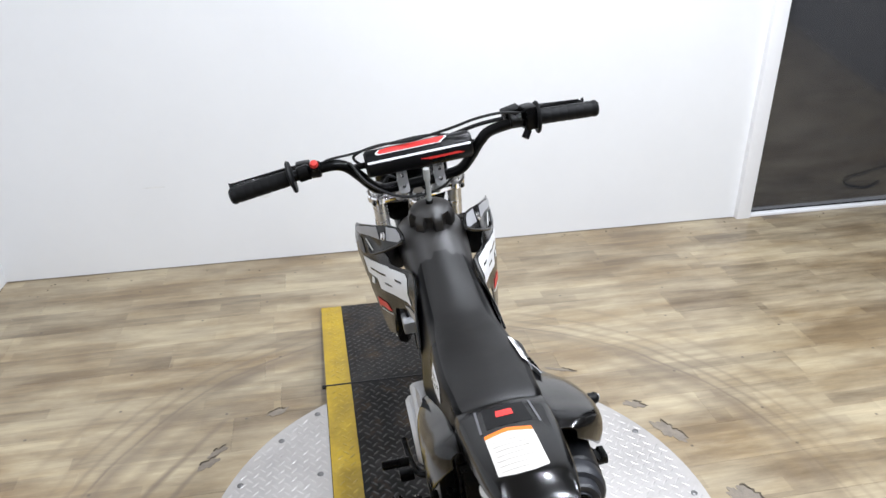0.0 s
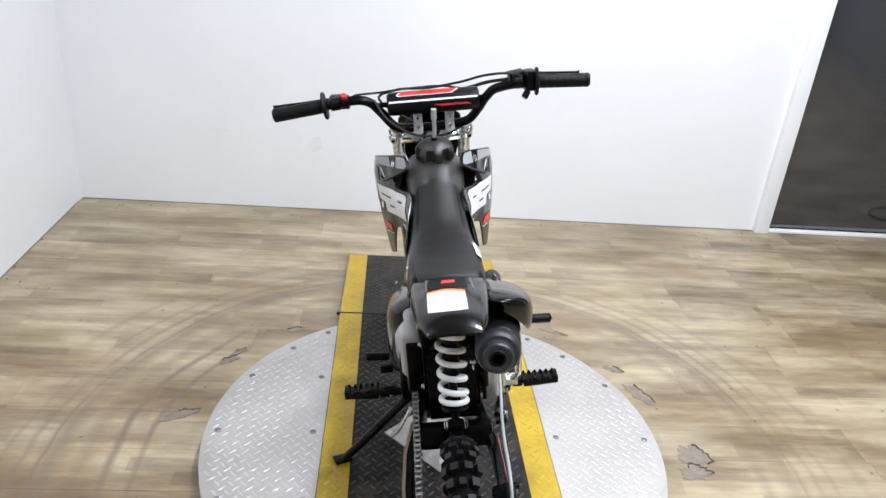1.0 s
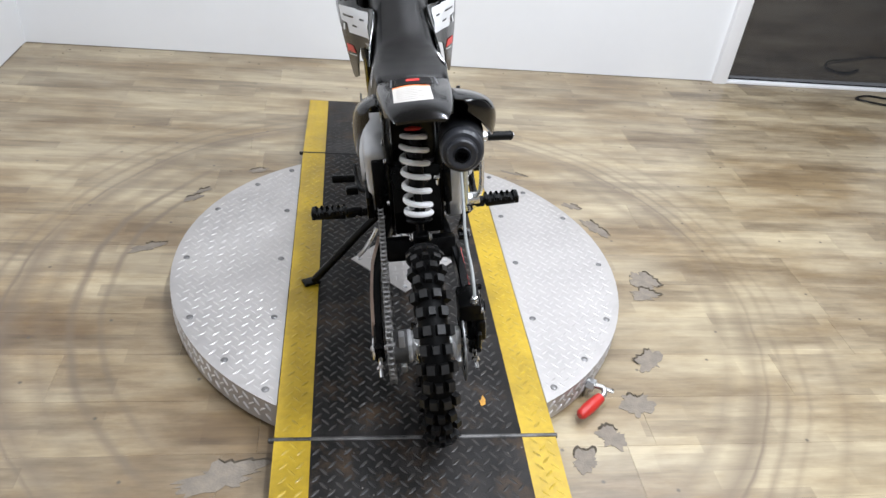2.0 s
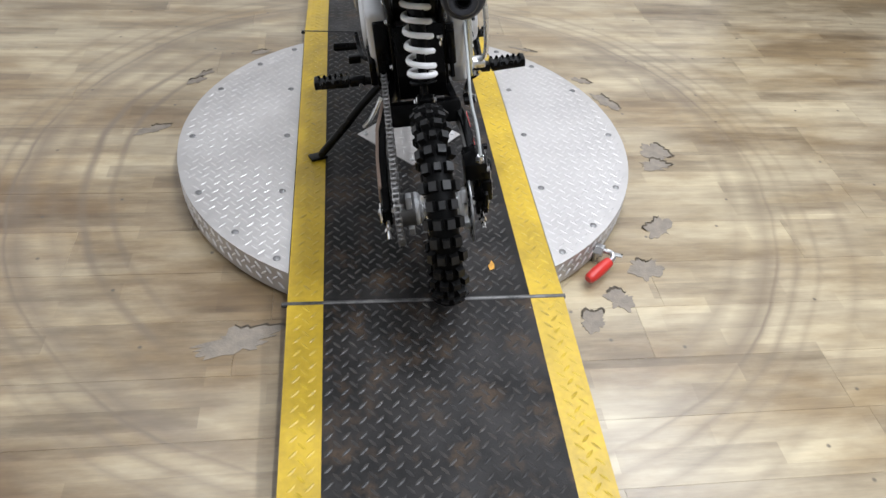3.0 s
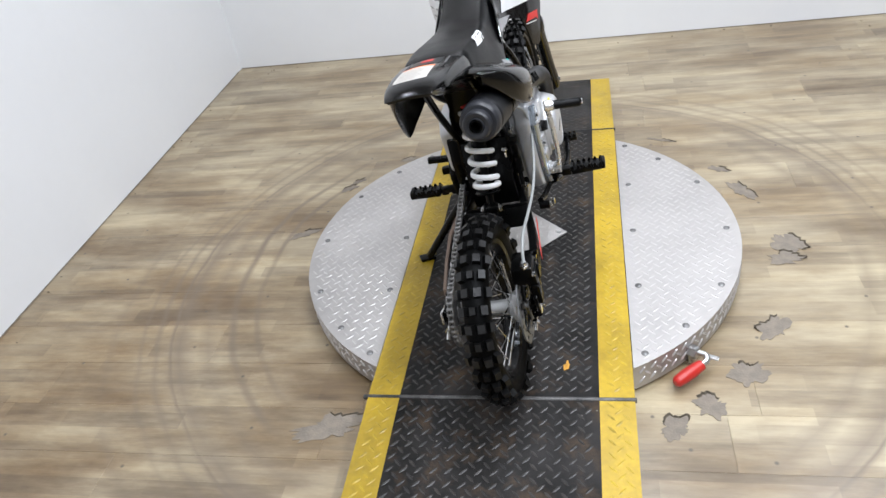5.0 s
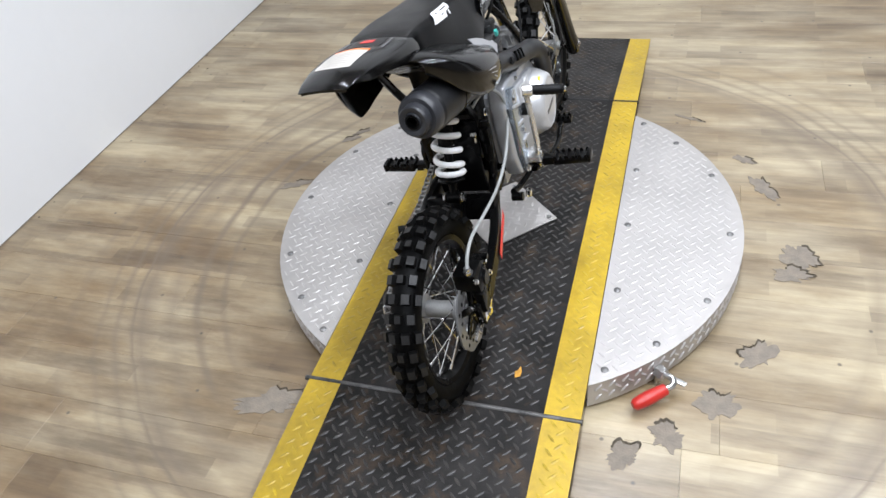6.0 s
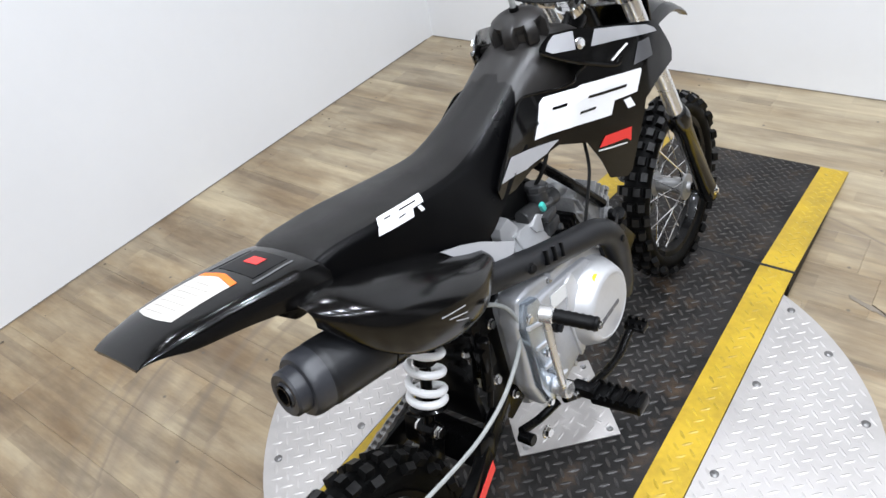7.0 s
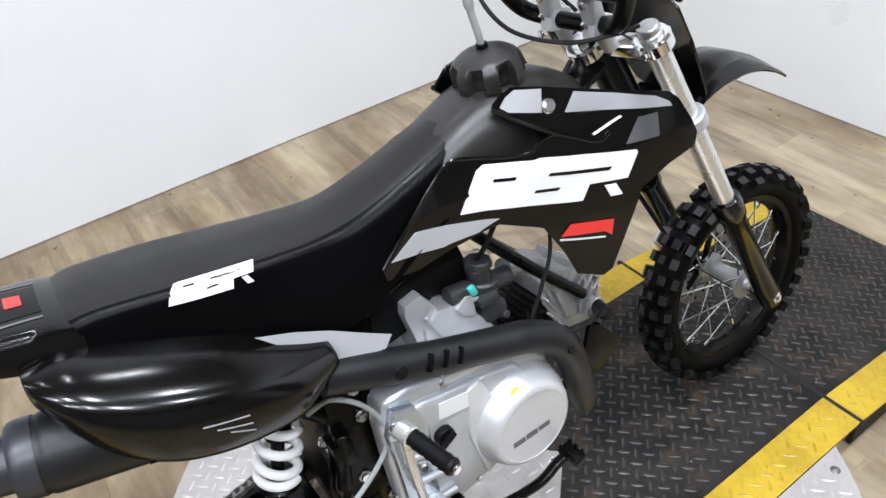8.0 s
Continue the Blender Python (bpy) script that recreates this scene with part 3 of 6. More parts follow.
flat = lambda u, v, h: (u, v, DECK + h)
for side in (-1, 1):
    plate = part("deck_plate", half_disc(side, R_TABLE, DECK - 0.004, DECK), "alu_plate", table, "silver tread plate half disc", sharp=30)
    ok = lambda u, v: side * u > chord + 0.004 and math.hypot(u, v) < R_TABLE - 0.008
    tagged(part("tread", tread(ok, (-R_TABLE, -R_TABLE, R_TABLE, R_TABLE), flat), "alu_tread", plate, sharp=20), kind="stuff")
    skirt_m = bmesh.new()
    th = np.linspace(-(math.pi / 2 - arc), math.pi / 2 - arc, 49)
    rows = [[skirt_m.verts.new((side * r * math.cos(a), r * math.sin(a), z)) for a in th] for r, z in ((R_TABLE - 0.002, DECK - 0.004), (R_TABLE - 0.002, 0.012), (R_TABLE - 0.02, 0.012), (R_TABLE - 0.02, DECK - 0.004))]
    for a, b in zip(rows, rows[1:]):
        for k in range(48):
            skirt_m.faces.new((a[k], a[k + 1], b[k + 1], b[k]))
    skirt = part("skirt", skirt_m, "alu_plate", table, "silver tread plate rim")
    span = (math.pi - 2 * arc) * R_TABLE
    around = lambda u, v, h: (side * (R_TABLE - 0.002 + h) * math.cos(u / R_TABLE), (R_TABLE - 0.002 + h) * math.sin(u / R_TABLE), v)
    tagged(part("tread", tread(lambda u, v: abs(u) < span / 2 - 0.01 and 0.016 < v < DECK - 0.008, (-span / 2, 0.01, span / 2, DECK), around, high=0.0028), "skirt_tread", skirt, sharp=20), kind="stuff")
    spots = [(side * 0.330, -0.484 + 0.243 * k) for k in range(5)] + [(side * 0.531, -0.243), (side * 0.579, 0.0), (side * 0.531, 0.243), (side * 0.43, 0.392), (side * 0.43, -0.392)]
    for u, v in spots:
        part("bolt", merge(bm_lathe([(0, 0.0035), (0.005, 0.0033), (0.0085, 0.001), (0.0085, -0.001)], (u, v, DECK), (0, 0, 1), 14), bm_box((u, v, DECK + 0.0036), (0.007, 0.0015, 0.0012), (0, 0, 40 * u * 9))), "dark_bolt", table)
part("core", bm_lathe([(0, 0.0), (0.5, 0.0), (0.5, DECK - 0.01), (0, DECK - 0.01)], (0, 0, 0.002), (0, 0, 1), 48), "frame", table, "dark steel underframe")


def track(parent, y0, z0, y1, z1, pitch=0.0225):
    """A strip of painted tread plate between two edges: black middle, two yellow borders."""
    length = math.hypot(y1 - y0, z1 - z0)
    d = Vector((0, (y1 - y0) / length, (z1 - z0) / length))
    nrm = Vector((0, -d.z, d.y))
    at = lambda u, v, h: tuple(Vector((u, y0, z0)) + d * v + nrm * h)
    names = (("border", -HALF, -HALF + STRIPE, "yellow", "yellow painted border"), ("middle", -HALF + STRIPE, HALF - STRIPE, "black_mat", "black painted tread plate"), ("border", HALF - STRIPE, HALF, "yellow", "yellow painted border"))
    for name, a, b, mat, label in names:
        bm = bmesh.new()
        vs = [bm.verts.new(at(u, v, h)) for h in (-0.006, 0.0) for u, v in ((a, 0), (b, 0), (b, length), (a, length))]
        for f in ((3, 2, 1, 0), (4, 5, 6, 7), (0, 1, 5, 4), (1, 2, 6, 5), (2, 3, 7, 6), (3, 0, 4, 7)):
            bm.faces.new([vs[k] for k in f])
        strip = part(name, bm, mat, parent, label, smooth=False)
        u0 = -HALF
        ok2 = lambda u, v: a + 0.001 < u < b - 0.001 and 0.002 < v < length - 0.002
        tagged(part("tread", tread(ok2, (u0, 0.0, HALF, length), at, pitch), "black_tread" if mat == "black_mat" else "yellow_tread", strip, sharp=20), kind="stuff")


track(table, SEAM_S + 0.004 - CY, DECK + 0.001, SEAM_N - 0.004 - CY, DECK + 0.001)
for yy, s in ((SEAM_S - CY, -1), (SEAM_N - CY, 1)):
    part("hinge", bm_cyl((-HALF - 0.012, yy, DECK - 0.0035), (HALF + 0.004, yy, DECK - 0.0028), 0.006, 12), "rod" if s < 0 else "cable", table, "worn steel hinge rod" if s < 0 else "black hinge rod")
for s, y0, y1, tilt in ((1, SEAM_N, RAMP_N, 1), (-1, SEAM_S, RAMP_S, -1)):
    ramp = empty("ramp", pose(0, y0, 0), "sloping black tread plate ramp with yellow borders", "ramp", "ramps of the turntable")
    if s > 0:
        track(ramp, 0.004, DECK, y1 - y0, 0.009)
    else:
        track(ramp, y1 - y0, 0.009, -0.004, DECK)
    for sx in (-1, 1):
        cheek = [(s * 0.006, DECK - 0.008), (s * abs(y1 - y0) * 0.97, 0.004), (s * 0.006, 0.004)]
        part("side_cheek", bm_slab(cheek, sx * (HALF - 0.004), sx * (HALF - 0.012), 0.0), "black_mat", ramp, smooth=False)

# the square plate bolted at the turntable's middle
cplate = empty("centre_plate", pose(0.004, CY, DECK + 0.0022, 0, 0, 44.5), "square silver tread plate bolted to the turntable", "metal plate")
part("sheet", bm_box((0, 0, 0.0015), (0.203, 0.203, 0.003), bevel=0.0008), "alu_plate", cplate)
tagged(part("tread", tread(lambda u, v: max(abs(u), abs(v)) < 0.098, (-0.1, -0.1, 0.1, 0.1), lambda u, v, h: (u, v, 0.003 + h)), "alu_tread", cplate, sharp=20), kind="stuff")
for sx in (-1, 1):
    for sy in (-1, 1):
        part("bolt", bm_lathe([(0, 0.0035), (0.005, 0.003), (0.007, 0.0)], (sx * 0.085, sy * 0.085, 0.0035), (0, 0, 1), 10), "steel", cplate)

# brake lever with a red grip at the turntable's rim
lever = empty("turntable_lock_lever", pose(0.44, -0.365, 0.04), "short steel locking lever with a red rubber grip beside the turntable", "lever")
part("socket", merge(bm_cyl((-0.045, 0.03, 0.0), (0.008, -0.004, 0.0), 0.013, 16), bm_cyl((-0.005, 0.004, 0.0), (0.014, -0.009, 0.0), 0.016, 6)), "steel", lever)
part("rod", bm_tube([(0.010, -0.006, 0.002), (0.030, -0.018, 0.003), (0.030, -0.034, 0.0), (0.012, -0.048, -0.004)], 0.007, 10), "steel", lever)
part("grip", bm_tube([(0.018, -0.044, -0.002), (-0.018, -0.072, -0.008), (-0.045, -0.093, -0.012)], lambda t: 0.0125 + 0.003 * math.sin(math.pi * min(t * 1.05, 1)) if t < 0.96 else 0.008, 14), "red", lever, "red rubber grip")
part("tab", bm_box((0.045, -0.018, -0.004), (0.03, 0.012, 0.004), (0, 0, -25), 0.001), "steel", lever)
part("foot", bm_cyl((0.0, -0.005, -0.04), (0.0, -0.005, 0.0), 0.007, 10), "steel", lever)

# orange chip of paint on the track
chip = bm_sheet([(-0.004, -0.015), (0.006, -0.010), (0.008, 0.003), (0.003, 0.018), (-0.002, 0.004), (-0.007, 0.002)], lambda u, v: Vector((0.152 + u, -0.462 + v, DECK + 0.0032)), 0.0006, step=0.05)
tagged(part("paint_chip", chip, "chip", smooth=False), "small flake of orange paint on the black track", "paint flake")

# ---- the dirt bike ----
# its own axes: x to its right, y forward, z up from the wheels' contact line
BIKE = pose(0.047, 0, DECK + 0.002, 0, -8, -0.3)
bike = empty("dirt_bike", BIKE, "small black dirt bike with white graphics leaning on its stand", "motorcycle")
AX_R, AX_F = Vector((0, -0.493, 0.208)), Vector((0, 0.606, 0.221))
R_R, R_F = 0.207, 0.217
FORK = Vector((0, -0.45, 0.893))


def bolt(at, axis, r=0.006, h=0.005, parent=None, mat="steel"):
    a, d = Vector(at), Vector(axis).normalized()
    return part("bolt", merge(bm_cyl(a, a + d * h * 0.4, r * 1.25, 14), bm_cyl(a, a + d * h, r, 6)), mat, parent or bike)


def wheel(name, centre, radius, half, rim_r, knob_rows, parent):
    """Hub with tyre, rim, spokes."""
    hub = part(name, bm_lathe([(0, -0.05), (0.012, -0.05), (0.014, -0.042), (0.030, -0.04), (0.030, -0.034), (0.018, -0.029), (0.0165, 0), (0.018, 0.029), (0.030, 0.034), (0.030, 0.04), (0.014, 0.042), (0.012, 0.05), (0, 0.05)], centre, (1, 0, 0), 28), "hub", parent, "spoked wheel with a cast hub")
    base = radius - 0.011
    prof = []
    mid, depth = (rim_r + base) / 2, (base - rim_r) / 2
    for a in np.linspace(-math.radians(148), math.radians(148), 19):
        prof.append((mid + depth * 1.02 * math.cos(a), half * 0.9 * math.sin(a)))
    tyre_bm = bm_lathe(prof, centre, (1, 0, 0), 64, True)
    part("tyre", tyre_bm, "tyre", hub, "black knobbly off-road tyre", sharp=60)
    # tread blocks: three layouts in turn
    verts, faces = [], []

    def block(theta, off, w, l, hgt):
        ca = off / half
        rr = mid + depth * math.sqrt(max(0.05, 1 - (ca * 0.93) ** 2))
        tilt = math.asin(max(-0.95, min(0.95, ca * 0.75)))
        n_r, n_x = math.cos(tilt), math.sin(tilt)
        t_r, t_x = -math.sin(tilt), math.cos(tilt)
        b = len(verts)
        for k, (hh, sc) in enumerate(((-0.004, 1.1), (hgt, 0.9))):
            for du, dv in ((-1, -1), (1, -1), (1, 1), (-1, 1)):
                r = rr + n_r * hh + t_r * du * w / 2 * sc
                xx = off + n_x * hh + t_x * du * w / 2 * sc
                th = theta + dv * l / 2 * sc / radius
                verts.append((centre.x + xx, centre.y + r * math.cos(th), centre.z + r * math.sin(th)))
        for f in ((4, 5, 6, 7), (0, 1, 5, 4), (1, 2, 6, 5), (2, 3, 7, 6), (3, 0, 4, 7)):
            faces.append([b + i for i in f])

    for k in range(knob_rows):
        th = 2 * math.pi * k / knob_rows
        h = 0.010
        if k % 2:
            block(th, -0.0105, 0.016, 0.019, h)
            block(th, 0.0105, 0.016, 0.019, h)
            block(th, -half * 0.88, 0.013, 0.022, h * 0.9)
            block(th, half * 0.88, 0.013, 0.022, h * 0.9)
        else:
            block(th, 0.0, 0.013, 0.016, h)
            block(th, -half * 0.6, 0.015, 0.02, h)
            block(th, half * 0.6, 0.015, 0.02, h)
    me = bpy.data.meshes.new("scrap")
    me.from_pydata(verts, [], faces)
    kb = bmesh.new()
    kb.from_mesh(me)
    bpy.data.meshes.remove(me)
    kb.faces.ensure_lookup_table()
    # each block's top face takes the paler rubber, its four sides the darker
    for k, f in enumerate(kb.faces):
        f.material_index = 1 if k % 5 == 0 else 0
    part("tread", kb, ["knob", "knobtop"], hub, "tread blocks with paler tops", smooth=False)
    rw = half * 0.55
    part("rim", bm_lathe([(rim_r + 0.008, -rw), (rim_r + 0.006, -rw - 0.003), (rim_r - 0.004, -rw), (rim_r - 0.008, -rw * 0.6), (rim_r - 0.013, 0), (rim_r - 0.008, rw * 0.6), (rim_r - 0.004, rw), (rim_r + 0.006, rw + 0.003), (rim_r + 0.008, rw)], centre, (1, 0, 0), 56, True), "frame", hub, "black steel rim")
    n = 28
    for k in range(n):
        side = 1 if k % 2 else -1
        lean = 0.62 if (k // 2) % 2 else -0.62
        a0 = 2 * math.pi * k / n
        a1 = a0 + lean
        p0 = centre + Vector((side * 0.036, 0.0275 * math.cos(a1), 0.0275 * math.sin(a1)))
        p1 = centre + Vector((side * 0.004, (rim_r - 0.01) * math.cos(a0), (rim_r - 0.01) * math.sin(a0)))
        part("spoke", merge(bm_cyl(p0, p1, 0.0016, 6), bm_cyl(p1 - (p1 - p0).normalized() * 0.014, p1, 0.0027, 6)), "chrome", hub)
    return hub


def disc(parent, centre, x, r, label):
    bm = bm_lathe([(0.052, -0.0015), (r, -0.0015), (r, 0.0015), (0.052, 0.0015)], (x, centre.y, centre.z), (1, 0, 0), 60, True)
    for v in bm.verts:
        d = Vector((0, v.co.y - centre.y, v.co.z - centre.z))
        if d.length > r - 0.002:
            a = math.atan2(d.z, d.y)
            k = 1 - 0.045 * max(0, math.cos(10 * a))
            v.co = Vector((v.co.x, centre.y + d.y * k, centre.z + d.z * k))
    holes = [bm_cyl((x - 0.0022, centre.y + rr * math.cos(a), centre.z + rr * math.sin(a)), (x + 0.0022, centre.y + rr * math.cos(a), centre.z + rr * math.sin(a)), 0.0042, 8) for i in range(20) for a, rr in ((2 * math.pi * i / 20, r - 0.012 - 0.010 * (i % 2)),)]
    d = part("brake_disc", bm, "disc", parent, label)
    part("disc_holes", merge(*holes), "frame", d, "dark drilled holes")
    part("carrier", merge(*[bm_box((x, centre.y + 0.034 * math.cos(a), centre.z + 0.034 * math.sin(a)), (0.005, 0.050, 0.014), (math.degrees(a), 0, 0), 0.001) for a in (2 * math.pi * i / 5 for i in range(5))]), "frame", d, "black carrier")


rear_wheel = wheel("rear_wheel", AX_R, R_R, 0.031, 0.142, 36, bike)
disc(rear_wheel, AX_R, 0.062, 0.082, "drilled steel rear brake disc")
front_wheel = wheel("front_wheel", AX_F, R_F, 0.032, 0.158, 40, bike)
disc(front_wheel, AX_F, -0.055, 0.085, "drilled steel front brake disc")
sprocket = bm_lathe([(0.03, -0.002), (0.068, -0.002), (0.068, 0.002), (0.03, 0.002)], (-0.083, AX_R.y, AX_R.z), (1, 0, 0), 74, True)
for i, v in enumerate(sprocket.verts):
    d = Vector((0, v.co.y - AX_R.y, v.co.z - AX_R.z))
    if d.length > 0.06:
        a = math.atan2(d.z, d.y)
        v.co += d.normalized() * 0.004 * (1 if math.cos(37 * a) > 0 else -0.4)
part("sprocket", merge(sprocket, bm_cyl((-0.083, AX_R.y, AX_R.z), (-0.045, AX_R.y, AX_R.z), 0.034, 24)), "dark_bolt", rear_wheel, "toothed steel sprocket", sharp=20)

# axles
part("rear_axle", merge(bm_cyl(AX_R + Vector((-0.124, 0, 0)), AX_R + Vector((0.104, 0, 0)), 0.007, 12), *[bm_cyl(AX_R + Vector((x, 0, 0)), AX_R + Vector((x + 0.011, 0, 0)), 0.012, 6) for x in (-0.120, 0.090)], *[bm_cyl(AX_R + Vector((s * 0.052, 0, 0)), AX_R + Vector((s * 0.074, 0, 0)), 0.013, 16) for s in (-1, 1)]), "chrome", bike, "bright steel axle with nuts")
part("front_axle", merge(bm_cyl(AX_F + Vector((-0.108, 0, 0)), AX_F + Vector((0.110, 0, 0)), 0.006, 12), *[bm_cyl(AX_F + Vector((s * 0.096, 0, 0)), AX_F + Vector((s * 0.106, 0, 0)), 0.011, 6) for s in (-1, 1)], *[bm_cyl(AX_F + Vector((s * 0.05, 0, 0)), AX_F + Vector((s * 0.066, 0, 0)), 0.012, 16) for s in (-1, 1)]), "chrome", bike, "bright steel axle with nuts")

for s in (-1, 1):
    part("hub_spacer", merge(bm_cyl(AX_R + Vector((s * 0.040, 0, 0)), AX_R + Vector((s * 0.052, 0, 0)), 0.034, 28), *[bm_box(AX_R + Vector((s * (0.0515 if s > 0 else 0.060), -0.010 - 0.006 * abs(k), 0.034 * k)), (0.012, 0.028, 0.026), (-18 * k, 0, 0), 0.003) for k in (-1, 0, 1)]), "cover", rear_wheel, "bright hub flange and bolts")

# swingarm
PIV = Vector((0, -0.135, 0.31))
arms = []
for s in (-1, 1):
    out = 0.106 if s < 0 else 0.084
    pts = [(s * 0.52 * out, PIV.y, PIV.z), (s * 0.71 * out, -0.22, 0.29), (s * 0.94 * out, -0.31, 0.262), (s * out, -0.40, 0.232), (s * out, -0.505, 0.200)]
    path = smooth_path(pts, 5)
    rings = []
    for i, q in enumerate(path):
        hh = 0.022 - 0.004 * i / len(path)
        rings.append([q + Vector((dx * 0.0095, 0, dz * hh)) for dx, dz in ((-1, -0.8), (-0.7, -1), (0.7, -1), (1, -0.8), (1, 0.8), (0.7, 1), (-0.7, 1), (-1, 0.8))])
    arms.append(bm_loft(rings))
arms.append(bm_box((0, -0.262, 0.285), (0.155, 0.04, 0.05), (-18, 0, 0), 0.008))
arms.append(bm_cyl((-0.07, PIV.y, PIV.z), (0.07, PIV.y, PIV.z), 0.018, 18))
arms.append(bm_box((0, -0.30, 0.30), (0.03, 0.03, 0.05), (-20, 0, 0), 0.005))
swingarm = part("swingarm", merge(*arms), "frame", bike, "black box-section swingarm")
part("chain_slider", bm_loft([[Vector((x + dx, y, z + dz)) for dx, dz in ((-0.003, -0.016), (0.003, -0.016), (0.006, 0.02), (0.0, 0.023))] for x, y, z in ((-0.094, -0.24, 0.287), (-0.1125, -0.31, 0.268), (-0.118, -0.38, 0.243), (-0.118, -0.45, 0.220))]), "rust", swingarm, "tan brown chain guard strip")
for s in (-1, 1):
    out = 0.106 if s < 0 else 0.084
    part("chain_adjuster", merge(bm_box((s * (out + 0.012), -0.49, 0.206), (0.006, 0.05, 0.028), (-16, 0, 0), 0.003), bm_cyl((s * out, -0.50, 0.20), (s * out, -0.555, 0.187), 0.004, 8), bm_cyl((s * out, -0.53, 0.194), (s * out, -0.538, 0.192), 0.008, 6)), "chrome", swingarm)
part("red_tape", bm_sheet([(-0.36, 0.222), (-0.27, 0.262), (-0.27, 0.28), (-0.36, 0.24)], lambda u, v: Vector((0.0885 + (-0.27 - u) * 0.085, u, v)), 0.0008, (1, 0, 0), step=0.2), "redsticker", swingarm, "red warning strip")

# chain: rollers and side links round the two sprockets
fs = Vector((-0.083, -0.10, 0.325))
r1, r2 = 0.026, 0.070
rear_c = Vector((-0.083, AX_R.y, AX_R.z))
track_pts = []
dvec = rear_c - fs
ang = math.atan2(dvec.z, dvec.y)
for a in np.linspace(ang + 1.62, ang + 2 * math.pi - 1.62, 8):
    track_pts.append(fs + Vector((0, r1 * math.cos(a), r1 * math.sin(a))))
for a in np.linspace(ang - 1.5, ang + 1.5, 16):
    track_pts.append(rear_c + Vector((0, r2 * math.cos(a), r2 * math.sin(a))))
loop_pts = track_pts + [track_pts[0]]
acc = [0]
for a, b in zip(loop_pts, loop_pts[1:]):
    acc.append(acc[-1] + (b - a).length)
n_link = int(acc[-1] / 0.0127)
joints = []
for k in range(n_link):
    d = acc[-1] * k / n_link
    i = max(j for j in range(len(acc) - 1) if acc[j] <= d)
    joints.append(loop_pts[i].lerp(loop_pts[i + 1], (d - acc[i]) / (acc[i + 1] - acc[i])))
links = []
for k in range(n_link):
    a, b = joints[k], joints[(k + 1) % n_link]
    mid, d = (a + b) / 2, b - a
    tilt = math.degrees(math.atan2(d.z, d.y))
    off = 0.0062 if k % 2 else 0.0045
    for s in (-1, 1):
        links.append(bm_box((mid.x + s * off, mid.y, mid.z), (0.0014, d.length * 1.45, 0.0085), (tilt, 0, 0)))
    links.append(bm_cyl(a + Vector((-0.0065, 0, 0)), a + Vector((0.0065, 0, 0)), 0.0038, 7))
part("chain", merge(*links), "chain", bike, "oiled roller chain", smooth=False)
part("front_sprocket", bm_cyl(fs + Vector((-0.003, 0, 0)), fs + Vector((0.003, 0, 0)), 0.026, 18), "steel", bike)

# rear brake caliper and its hose
cal = part("rear_caliper", merge(bm_box((0.078, -0.484, 0.298), (0.046, 0.066, 0.042), (0, 0, 0), 0.008), bm_box((0.094, -0.488, 0.280), (0.024, 0.055, 0.05), (10, 0, 0), 0.008), bm_cyl((0.090, -0.484, 0.288), (0.110, -0.484, 0.288), 0.015, 18), bm_box((0.098, -0.505, 0.252), (0.020, 0.03, 0.05), (0, 0, 0), 0.006), bm_cyl((0.076, -0.452, 0.312), (0.108, -0.452, 0.312), 0.006, 10), bm_box((0.088, -0.468, 0.252), (0.006, 0.08, 0.03), (-30, 0, 0), 0.003), bm_box((0.094, -0.512, 0.225), (0.008, 0.024, 0.06), (12, 0, 0), 0.003)), "frame", bike, "black brake caliper")
for dy, dz in ((-0.514, 0.303), (-0.454, 0.303), (-0.444, 0.263)):
    bolt((0.098, dy, dz), (1, 0, 0), 0.005, 0.006, cal, "chrome")
part("banjo", merge(bm_cyl((0.086, -0.506, 0.312), (0.087, -0.510, 0.334), 0.006, 12), bm_cyl((0.086, -0.507, 0.318), (0.0865, -0.508, 0.326), 0.009, 6)), "steel", cal)
part("brake_hose", bm_tube([(0.087, -0.510, 0.332), (0.088, -0.490, 0.352), (0.089, -0.45, 0.362), (0.091, -0.37, 0.352), (0.095, -0.300, 0.350), (0.100, -0.245, 0.364), (0.103, -0.20, 0.390), (0.104, -0.160, 0.430), (0.103, -0.155, 0.47), (0.096, -0.172, 0.505), (0.08, -0.20, 0.52), (0.06, -0.225, 0.50)], 0.0033, 10, 8), "hose", bike, "grey braided brake hose")

# shock absorber with a white coil spring
S0, S1 = Vector((0, -0.292, 0.333)), Vector((0, -0.215, 0.57))
sd = (S1 - S0).normalized()
shock = part("shock_absorber", merge(bm_cyl(S0, S0 + sd * 0.11, 0.009, 14), bm_cyl(S0 + sd * 0.11, S1, 0.017, 16), bm_cyl(S0 + Vector((-0.016, 0, 0)), S0 + Vector((0.016, 0, 0)), 0.014, 16), bm_cyl(S1 + Vector((-0.02, 0, 0)), S1 + Vector((0.02, 0, 0)), 0.014, 16), bm_cyl(S0 + sd * 0.036, S0 + sd * 0.044, 0.029, 22)), "frame", bike, "black damper")
turns, n = 7.0, 170
s_up = sd.orthogonal().normalized()
s_side = sd.cross(s_up)
coil = []
for i in range(n + 1):
    f = i / n
    a = 2 * math.pi * turns * f
    lift = 0.052 + 0.178 * float(np.interp(f, [0, 0.12, 0.55, 0.90, 1], [0, 0.055, 0.56, 0.945, 1]))
    coil.append(S0 + sd * lift + 0.0262 * (math.cos(a) * s_up - math.sin(a) * s_side))
part("coil_spring", bm_tube(coil, 0.0062, 10, 1), "spring", shock, "white enamelled coil spring")
